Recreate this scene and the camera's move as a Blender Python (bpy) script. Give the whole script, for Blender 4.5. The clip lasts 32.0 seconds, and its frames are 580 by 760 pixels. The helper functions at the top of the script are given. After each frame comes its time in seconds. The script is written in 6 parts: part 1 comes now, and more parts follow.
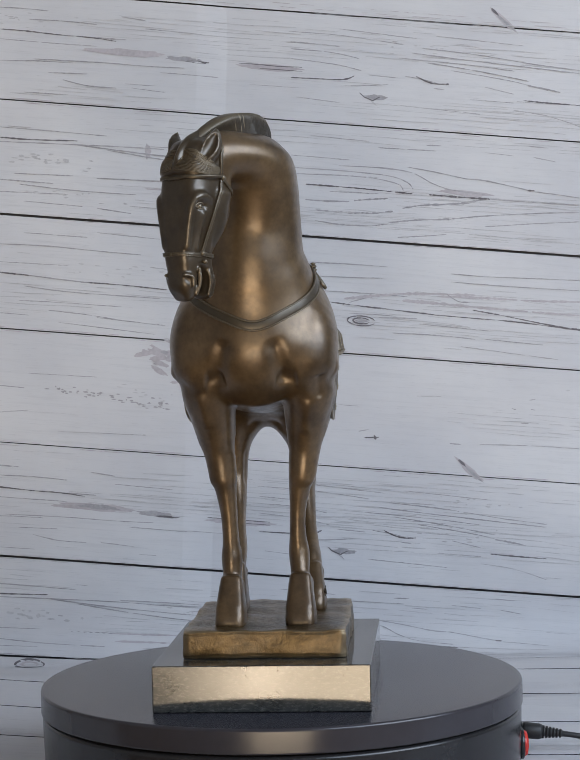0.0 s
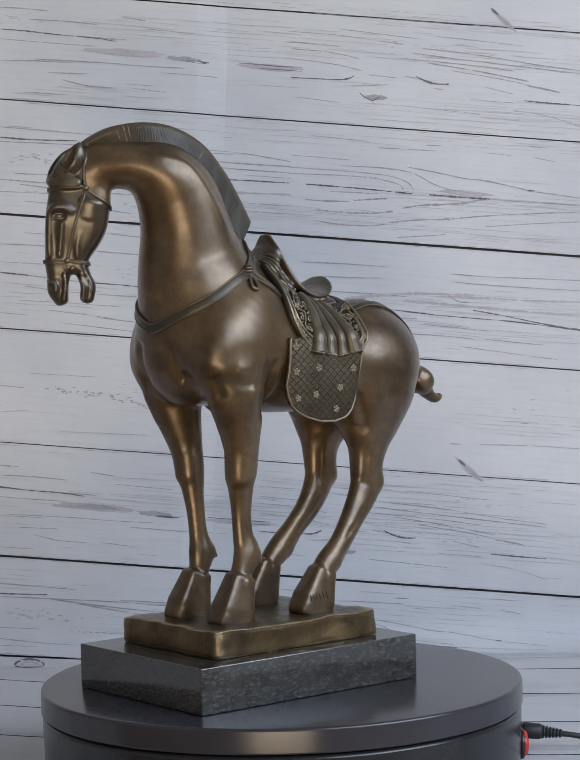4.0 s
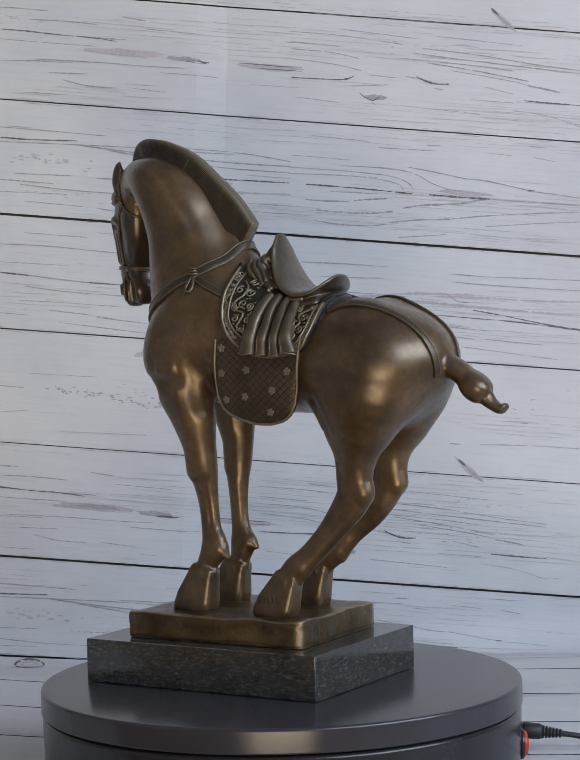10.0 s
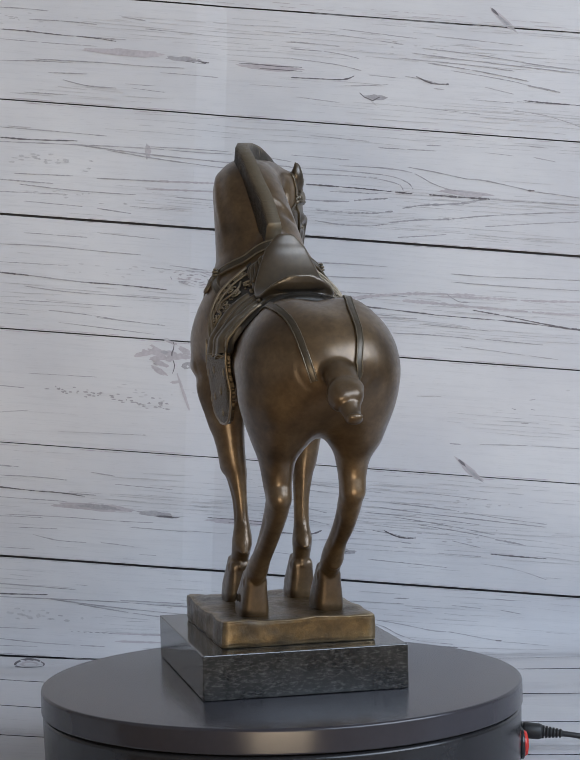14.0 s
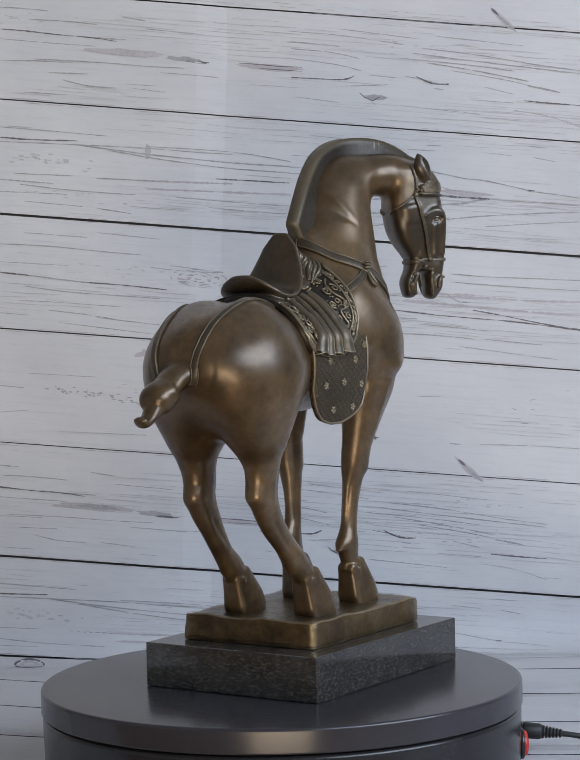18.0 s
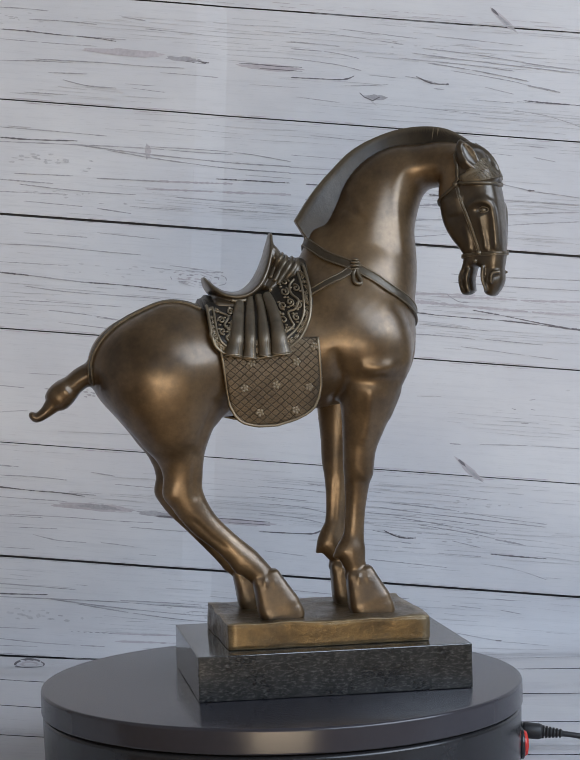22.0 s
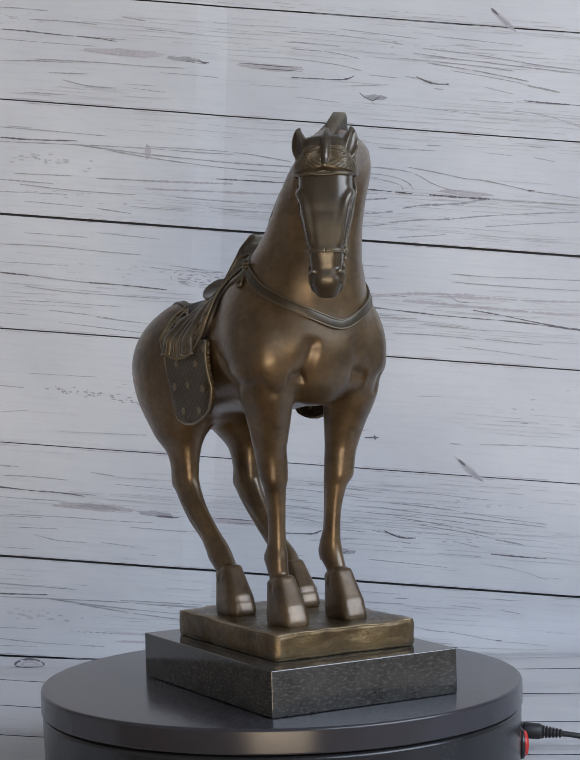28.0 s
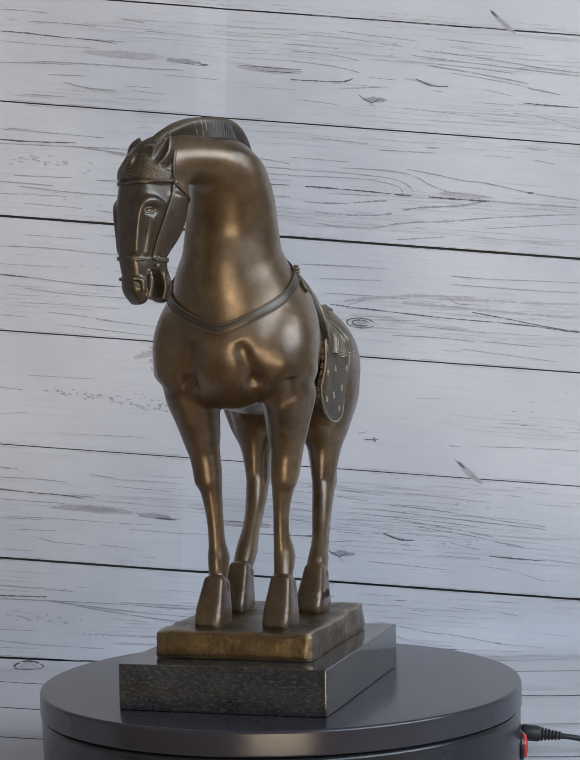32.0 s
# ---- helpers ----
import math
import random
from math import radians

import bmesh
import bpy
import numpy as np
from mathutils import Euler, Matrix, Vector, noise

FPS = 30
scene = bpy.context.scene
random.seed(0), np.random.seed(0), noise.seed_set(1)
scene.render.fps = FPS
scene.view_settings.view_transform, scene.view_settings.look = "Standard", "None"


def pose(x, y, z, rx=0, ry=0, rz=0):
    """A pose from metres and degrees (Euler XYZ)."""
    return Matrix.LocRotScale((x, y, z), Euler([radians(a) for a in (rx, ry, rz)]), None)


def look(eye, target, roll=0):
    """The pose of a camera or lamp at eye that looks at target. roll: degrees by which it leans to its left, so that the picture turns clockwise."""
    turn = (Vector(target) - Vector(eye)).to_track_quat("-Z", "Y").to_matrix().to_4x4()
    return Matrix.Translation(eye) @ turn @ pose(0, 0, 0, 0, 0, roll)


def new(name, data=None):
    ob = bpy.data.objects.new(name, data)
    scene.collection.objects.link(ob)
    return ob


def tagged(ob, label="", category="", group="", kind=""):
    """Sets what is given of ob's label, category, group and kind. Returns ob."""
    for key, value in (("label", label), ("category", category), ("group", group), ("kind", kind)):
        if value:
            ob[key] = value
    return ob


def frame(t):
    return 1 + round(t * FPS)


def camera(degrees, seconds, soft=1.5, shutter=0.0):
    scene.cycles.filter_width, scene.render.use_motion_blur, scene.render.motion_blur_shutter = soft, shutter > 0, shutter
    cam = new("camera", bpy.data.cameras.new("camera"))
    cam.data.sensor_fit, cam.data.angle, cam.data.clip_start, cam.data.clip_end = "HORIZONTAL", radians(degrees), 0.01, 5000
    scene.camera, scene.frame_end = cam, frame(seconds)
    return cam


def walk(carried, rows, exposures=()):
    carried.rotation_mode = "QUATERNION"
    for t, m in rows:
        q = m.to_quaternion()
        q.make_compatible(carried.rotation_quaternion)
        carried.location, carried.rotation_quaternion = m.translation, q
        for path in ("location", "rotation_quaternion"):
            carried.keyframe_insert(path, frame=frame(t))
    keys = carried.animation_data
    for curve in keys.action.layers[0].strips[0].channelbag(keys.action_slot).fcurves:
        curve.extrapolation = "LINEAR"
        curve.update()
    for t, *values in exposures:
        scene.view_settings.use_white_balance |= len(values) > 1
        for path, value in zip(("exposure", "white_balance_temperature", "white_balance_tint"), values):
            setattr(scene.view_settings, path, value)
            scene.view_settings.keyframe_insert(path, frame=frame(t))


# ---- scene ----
from mathutils.bvhtree import BVHTree

# ---------------------------------------------------------------- camera
EYE = (0.0, -1.1969, 0.2253)
AIM = (0.00812, -0.1974, 0.1934)
cam = camera(17.23, 32.0, 1.1)
walk(cam, [
    (0, look(EYE, AIM, -1.36)), (10, look(EYE, AIM, -1.36)), (20, look(EYE, AIM, -1.36)),
    (29.8, look(EYE, AIM, -1.36)), (31.0, look(EYE, (0.0083, -0.1974, 0.1940), -1.36)),
    (32, look(EYE, (0.0085, -0.1974, 0.1945), -1.33))],
    [(0, 0.0), (32, 0.0)])

# ---------------------------------------------------------------- light
world = bpy.data.worlds.new("room_world")
scene.world = world
world.use_nodes = True
wn = world.node_tree.nodes
sky = wn.new("ShaderNodeTexSky")
sky.sky_type, sky.sun_disc = "NISHITA", False
sky.sun_elevation, sky.sun_rotation = radians(35), radians(120)
world.node_tree.links.new(sky.outputs["Color"], wn["Background"].inputs["Color"])
wn["Background"].inputs["Strength"].default_value = 0.1


def area_lamp(name, eye, target, sx, sy, watts, colour):
    data = bpy.data.lights.new(name, "AREA")
    data.shape, data.size, data.size_y, data.energy, data.color = "RECTANGLE", sx, sy, watts, colour
    ob = new(name, data)
    ob.matrix_world = look(eye, target)
    return ob


# added unseen lamps: cool from high on the right, warm from low behind the camera; window and door are assumed
area_lamp("cool_high_lamp", (1.50, -1.25, 1.10), (-0.10, 0.0, 0.10), 2.3, 1.1, 46.0, (0.665, 0.805, 1.0))
area_lamp("warm_low_lamp", (0.07, -2.98, -0.38), (0.05, 0.0, 0.05), 1.12, 0.62, 20.0, (1.0, 0.80, 0.56))
# the warm light split into strips, added to shape the reflection in the marble
area_lamp("warm_strip_bright", (-0.55, -2.98, -0.36), (-0.20, 0.0, 0.05), 0.09, 0.56, 2.6, (1.0, 0.80, 0.58))
area_lamp("warm_strip_dim", (-0.67, -2.98, -0.36), (-0.22, 0.0, 0.05), 0.12, 0.56, 1.3, (1.0, 0.80, 0.56))
area_lamp("warm_strip_side", (-0.85, -2.98, -0.24), (-0.30, 0.0, 0.05), 0.11, 0.56, 1.4, (1.0, 0.80, 0.56))


# ---------------------------------------------------------------- materials
def material(name):
    m = bpy.data.materials.new(name)
    m.use_nodes = True
    n, l = m.node_tree.nodes, m.node_tree.links
    return m, n, l, n["Principled BSDF"]


def tex_noise(n, l, coord, scale, detail=6, rough=0.6, stretch=None):
    t = n.new("ShaderNodeTexNoise")
    t.inputs["Scale"].default_value, t.inputs["Detail"].default_value = scale, detail
    t.inputs["Roughness"].default_value = rough
    if stretch:
        mp = n.new("ShaderNodeMapping")
        mp.inputs["Scale"].default_value = stretch
        l.new(coord, mp.inputs["Vector"])
        coord = mp.outputs["Vector"]
    l.new(coord, t.inputs["Vector"])
    return t.outputs["Fac"]


def ramp(n, l, fac, stops):
    r = n.new("ShaderNodeValToRGB")
    el = r.color_ramp.elements
    while len(el) < len(stops):
        el.new(0.5)
    for e, (pos, c) in zip(el, stops):
        e.position = pos
        e.color = (*c, 1) if not isinstance(c, float) else (c, c, c, 1)
    l.new(fac, r.inputs["Fac"])
    return r.outputs["Color"]


def mix(n, l, fac, a, b, blend="MIX"):
    x = n.new("ShaderNodeMix")
    x.data_type, x.blend_type = "RGBA", blend
    for sock, v in ((x.inputs[0], fac), (x.inputs[6], a), (x.inputs[7], b)):
        if isinstance(v, (int, float)):
            sock.default_value = v
        elif isinstance(v, tuple):
            sock.default_value = (*v, 1)
        else:
            l.new(v, sock)
    return x.outputs[2]


def maths(n, l, op, a, b=0.0, c=0.0):
    x = n.new("ShaderNodeMath")
    x.operation = op
    for sock, v in zip(x.inputs, (a, b, c)):
        if isinstance(v, (int, float)):
            sock.default_value = v
        else:
            l.new(v, sock)
    return x.outputs[0]


def bump(n, l, height, bsdf, strength, distance=0.001):
    b = n.new("ShaderNodeBump")
    b.inputs["Strength"].default_value, b.inputs["Distance"].default_value = strength, distance
    l.new(height, b.inputs["Height"])
    l.new(b.outputs["Normal"], bsdf.inputs["Normal"])
    return b


def obj_coord(n):
    return n.new("ShaderNodeTexCoord").outputs["Object"]


def bronze(name, dark, light, rough=0.36, metal=0.9, wear=0.0, fine=0.1, coat=0.35):
    """Patinated cast bronze: brown lacquer in clouds, rubbed on the ridges, darker in the creases."""
    m, n, l, p = material(name)
    co = obj_coord(n)
    big = tex_noise(n, l, co, 22, 4, 0.55)
    small = tex_noise(n, l, co, 260, 6, 0.65)
    mid_ = tex_noise(n, l, co, 75, 5, 0.6)
    both = maths(n, l, "ADD", maths(n, l, "MULTIPLY", big, 0.6), maths(n, l, "MULTIPLY", mid_, 0.4))
    col = ramp(n, l, both, [(0.36, dark), (0.64, light)])
    col = mix(n, l, ramp(n, l, small, [(0.35, 0.0), (0.75, 0.35)]), col, tuple(c * 0.55 for c in dark))
    if wear:
        g = n.new("ShaderNodeNewGeometry")
        edge = ramp(n, l, g.outputs["Pointiness"], [(0.515, 0.0), (0.60, wear)])
        col = mix(n, l, edge, col, (0.50, 0.40, 0.26))
        crease_dark = ramp(n, l, g.outputs["Pointiness"], [(0.41, 0.85), (0.488, 0.0)])
        col = mix(n, l, crease_dark, col, tuple(c * 0.3 for c in dark))
    l.new(col, p.inputs["Base Color"])
    p.inputs["Metallic"].default_value = metal
    l.new(ramp(n, l, small, [(0.3, rough - 0.06), (0.7, rough + 0.08)]), p.inputs["Roughness"])
    p.inputs["Coat Weight"].default_value, p.inputs["Coat Roughness"].default_value = coat, 0.27
    p.inputs["Coat IOR"].default_value = 1.6
    bump(n, l, small, p, fine, 0.0006)
    return m


BODY = bronze("bronze_brown", (0.070, 0.043, 0.021), (0.198, 0.127, 0.062), 0.36, 0.52, 0.12, 0.09, 0.45)
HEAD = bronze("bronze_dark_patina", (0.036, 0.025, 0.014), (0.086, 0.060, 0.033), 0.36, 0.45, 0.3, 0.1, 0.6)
TACK = bronze("bronze_straps", (0.028, 0.021, 0.013), (0.066, 0.050, 0.032), 0.42, 0.55, 0.25, 0.25, 0.3)
ORNAMENT = bronze("bronze_ornament", (0.022, 0.018, 0.014), (0.045, 0.038, 0.029), 0.46, 0.6, 0.0, 0.3, 0.15)
MANE = bronze("bronze_mane", (0.020, 0.015, 0.010), (0.052, 0.038, 0.022), 0.48, 0.4, 0.3, 0.5, 0.2)
PLINTH = bronze("bronze_plinth", (0.045, 0.030, 0.015), (0.20, 0.132, 0.056), 0.36, 0.75, 0.6, 0.9, 0.2)
WORN = bronze("bronze_worn_relief", (0.105, 0.085, 0.060), (0.235, 0.195, 0.14), 0.40, 0.7, 0.3, 0.3, 0.2)
PLEAT = bronze("bronze_pleats", (0.052, 0.040, 0.027), (0.125, 0.096, 0.063), 0.44, 0.5, 0.5, 0.35, 0.25)
# dark fill: shade painted inside the pleat ends, and strokes on one hoof
DARK_INSET = bronze("bronze_dark_inset", (0.03, 0.022, 0.014), (0.05, 0.036, 0.022), 0.5, 0.6, 0.0, 0.2, 0.0)


def lattice_bronze():
    """Quilted cloth cast in bronze: crossing engraved lines with a small ring in each diamond."""
    m, n, l, p = material("bronze_lattice")
    co = obj_coord(n)
    sep = n.new("ShaderNodeSeparateXYZ")
    l.new(co, sep.inputs[0])
    x, z = sep.outputs[0], sep.outputs[2]
    wob = tex_noise(n, l, co, 90, 3)
    x = maths(n, l, "ADD", x, maths(n, l, "MULTIPLY", maths(n, l, "SUBTRACT", wob, 0.5), 0.0026))
    lines = []
    for s in (1.0, -1.0):
        d = maths(n, l, "ADD", maths(n, l, "MULTIPLY", x, 185.0), maths(n, l, "MULTIPLY", z, 215.0 * s))
        f = maths(n, l, "ABSOLUTE", maths(n, l, "SUBTRACT", maths(n, l, "FRACT", d), 0.5))
        lines.append((d, f))
    near = maths(n, l, "MINIMUM", lines[0][1], lines[1][1])
    line = ramp(n, l, near, [(0.02, 0.0), (0.09, 1.0)])
    cent = maths(n, l, "ADD", maths(n, l, "POWER", maths(n, l, "SUBTRACT", 0.5, lines[0][1]), 2.0),
                 maths(n, l, "POWER", maths(n, l, "SUBTRACT", 0.5, lines[1][1]), 2.0))
    ring = ramp(n, l, cent, [(0.0, 0.3), (0.02, 1.0)])
    h = maths(n, l, "MULTIPLY", line, maths(n, l, "ADD", maths(n, l, "MULTIPLY", ring, 0.4), 0.6))
    small = tex_noise(n, l, co, 700, 5, 0.7)
    col = ramp(n, l, tex_noise(n, l, co, 45, 4), [(0.3, (0.080, 0.060, 0.040)), (0.7, (0.155, 0.120, 0.080))])
    col = mix(n, l, h, (0.058, 0.045, 0.031), col)
    l.new(col, p.inputs["Base Color"])
    p.inputs["Metallic"].default_value, p.inputs["Roughness"].default_value = 0.85, 0.46
    bump(n, l, maths(n, l, "ADD", h, maths(n, l, "MULTIPLY", small, 0.5)), p, 0.9, 0.0006)
    return m


LATTICE = lattice_bronze()


def stone():
    m, n, l, p = material("dark_marble")
    co = obj_coord(n)
    fleck = tex_noise(n, l, co, 340, 8, 0.75, (0.8, 0.8, 2.0))
    cloud = tex_noise(n, l, co, 60, 4)
    col = ramp(n, l, cloud, [(0.3, (0.017, 0.0165, 0.016)), (0.7, (0.042, 0.041, 0.039))])
    col = mix(n, l, ramp(n, l, fleck, [(0.50, 0.0), (0.68, 0.62)]), col, (0.150, 0.145, 0.136))
    l.new(col, p.inputs["Base Color"])
    p.inputs["IOR"].default_value = 1.7
    l.new(ramp(n, l, fleck, [(0.3, 0.05), (0.8, 0.12)]), p.inputs["Roughness"])
    bump(n, l, fleck, p, 0.04, 0.0004)
    return m


STONE = stone()


def plain(name, colour, rough=0.5, metal=0.0, grain=180, amount=0.12, bmp=0.05, ior=1.5):
    m, n, l, p = material(name)
    co = obj_coord(n)
    a, b = tex_noise(n, l, co, grain, 5), tex_noise(n, l, co, grain / 14, 3)
    lo, hi = tuple(c * (1 - amount) for c in colour), tuple(min(1, c * (1 + amount)) for c in colour)
    col = mix(n, l, 0.5, ramp(n, l, a, [(0.3, lo), (0.7, hi)]), ramp(n, l, b, [(0.3, lo), (0.7, hi)]))
    l.new(col, p.inputs["Base Color"])
    p.inputs["Metallic"].default_value, p.inputs["IOR"].default_value = metal, ior
    l.new(ramp(n, l, a, [(0.3, rough * 0.9), (0.7, min(1.0, rough * 1.12))]), p.inputs["Roughness"])
    bump(n, l, a, p, bmp, 0.0004)
    return m


DISC = plain("satin_black_plastic", (0.036, 0.034, 0.041), 0.21, 0, 160, 0.08, 0.0)
CASE = plain("gloss_black_plastic", (0.018, 0.018, 0.02), 0.22, 0, 700, 0.2, 0.03)
RUBBER = plain("black_rubber", (0.015, 0.015, 0.016), 0.5, 0, 900, 0.2, 0.06)
RED = plain("red_switch_plastic", (0.55, 0.03, 0.02), 0.25, 0, 300, 0.1, 0.02)
PAINT = plain("wall_paint", (0.43, 0.43, 0.43), 0.8, 0, 60, 0.05, 0.1)
OAK = plain("oak_boards", (0.22, 0.13, 0.065), 0.45, 0, 25, 0.25, 0.1)
DARK = plain("joint_ink", (0.022, 0.020, 0.024), 0.6, 0, 200, 0.2, 0.0)
INK = plain("grey_ink", (0.36, 0.348, 0.364), 0.6, 0, 500, 0.3, 0.0)
INK_PALE = plain("pale_grey_ink", (0.49, 0.482, 0.495), 0.6, 0, 500, 0.25, 0.0)
INK_DEEP = plain("deep_grey_ink", (0.15, 0.135, 0.148), 0.6, 0, 500, 0.3, 0.0)
INK_PINK = plain("rosy_grey_ink", (0.46, 0.425, 0.445), 0.6, 0, 350, 0.2, 0.0)


def vinyl():
    """White-washed boards printed on a matt vinyl sheet."""
    m, n, l, p = material("printed_vinyl")
    uv = n.new("ShaderNodeUVMap").outputs["UV"]
    broad = tex_noise(n, l, uv, 9, 4, 0.5)
    streak = tex_noise(n, l, uv, 12, 8, 0.7, (1.2, 26.0, 1.0))
    hair = tex_noise(n, l, uv, 60, 6, 0.75, (1.0, 18.0, 1.0))
    col = ramp(n, l, broad, [(0.3, (0.565, 0.56, 0.58)), (0.7, (0.66, 0.652, 0.658))])
    col = mix(n, l, ramp(n, l, streak, [(0.50, 0.0), (0.72, 0.42)]), col, (0.49, 0.485, 0.505))
    col = mix(n, l, ramp(n, l, hair, [(0.56, 0.0), (0.70, 0.42)]), col, (0.40, 0.395, 0.41))
    l.new(col, p.inputs["Base Color"])
    p.inputs["Roughness"].default_value = 0.55
    p.inputs["Specular IOR Level"].default_value = 0.3
    bump(n, l, hair, p, 0.02, 0.0004)
    return m


VINYL = vinyl()


# ---------------------------------------------------------------- mesh helpers
def part(name, bm, mat, parent=None, label="", smooth=True):
    """Links a bmesh as one mesh object, under its thing."""
    me = bpy.data.meshes.new(name)
    bm.to_mesh(me)
    bm.free()
    for f in me.polygons:
        f.use_smooth = smooth
    for m in mat if isinstance(mat, (list, tuple)) else [mat]:
        me.materials.append(m)
    ob = new(name, me)
    if parent:
        ob.parent = parent
    if label:
        ob["label"] = label
    return ob


def box(bm, cx, cy, cz, sx, sy, sz, bevel=0.0, segs=2, rz=0.0):
    r = bmesh.ops.create_cube(bm, size=1.0)
    bmesh.ops.transform(bm, matrix=pose(cx, cy, cz, 0, 0, rz) @ Matrix.Diagonal((sx, sy, sz, 1)), verts=r["verts"])
    if bevel:
        es = list({e for v in r["verts"] for e in v.link_edges})
        bmesh.ops.bevel(bm, geom=es, offset=bevel, segments=segs, affect="EDGES", profile=0.5)
    return bm


def lathe(bm, profile, segs=96, centre=(0, 0, 0), axis=None):
    """Turns a profile of (radius, height) round z, or round a given axis."""
    rot = Vector((0, 0, 1)).rotation_difference(Vector(axis)).to_matrix().to_4x4() if axis else Matrix()
    m = Matrix.Translation(centre) @ rot
    rings = []
    for r, h in profile:
        if r < 1e-6:
            rings.append([bm.verts.new(m @ Vector((0, 0, h)))])
        else:
            rings.append([bm.verts.new(m @ Vector((r * math.cos(2 * math.pi * i / segs), r * math.sin(2 * math.pi * i / segs), h)))
                          for i in range(segs)])
    for a, b in zip(rings, rings[1:]):
        for i in range(segs):
            j = (i + 1) % segs
            if len(a) == 1 and len(b) > 1:
                bm.faces.new((a[0], b[j], b[i]))
            elif len(b) == 1 and len(a) > 1:
                bm.faces.new((a[i], a[j], b[0]))
            elif len(a) > 1:
                bm.faces.new((a[i], a[j], b[j], b[i]))
    bmesh.ops.recalc_face_normals(bm, faces=bm.faces)
    return bm


def smooth_line(pts, sub=6):
    """Points along a smooth curve through pts (any number of components)."""
    a = np.array(pts, float)
    out = []
    for i in range(len(a) - 1):
        p0, p1, p2, p3 = a[max(i - 1, 0)], a[i], a[i + 1], a[min(i + 2, len(a) - 1)]
        for k in range(sub):
            t = k / sub
            out.append(0.5 * (2 * p1 + (p2 - p0) * t + (2 * p0 - 5 * p1 + 4 * p2 - p3) * t * t + (3 * p1 - p0 - 3 * p2 + p3) * t ** 3))
    out.append(a[-1])
    return np.array(out)


def pipe(bm, pts, radii, segs=8, mat=0, flat=None, closed=True, power=0.6):
    """A round or flattened rod along points. flat: normals for a strap, which makes radii pairs (half width, half thickness)."""
    rings = []
    n = len(pts)
    up = None
    for i in range(n):
        p = Vector(pts[i])
        t = (Vector(pts[min(i + 1, n - 1)]) - Vector(pts[max(i - 1, 0)]))
        if t.length < 1e-9:
            t = Vector((0, 0, 1))
        t.normalize()
        if flat is not None:
            nn = Vector(flat[i])
        else:
            nn = up if up else (Vector((0, 1, 0)) if abs(t.y) < 0.8 else Vector((1, 0, 0)))
        s = t.cross(nn).normalized()
        nn = s.cross(t).normalized()
        up = nn
        r = radii[i] if hasattr(radii, "__len__") else radii
        rw, rt = r if hasattr(r, "__len__") else (r, r)
        ring = []
        for k in range(segs):
            c, d = math.cos(2 * math.pi * k / segs), math.sin(2 * math.pi * k / segs)
            if flat is not None:
                c, d = math.copysign(abs(c) ** power, c), math.copysign(abs(d) ** power, d)
            ring.append(bm.verts.new(p + s * (rw * c) + nn * (rt * d)))
        rings.append(ring)
    for a, b in zip(rings, rings[1:]):
        for k in range(segs):
            f = bm.faces.new((b[k], b[(k + 1) % segs], a[(k + 1) % segs], a[k]))
            f.material_index = mat
    if closed:
        bm.faces.new(rings[0]).material_index = mat
        bm.faces.new(rings[-1][::-1]).material_index = mat
    return bm


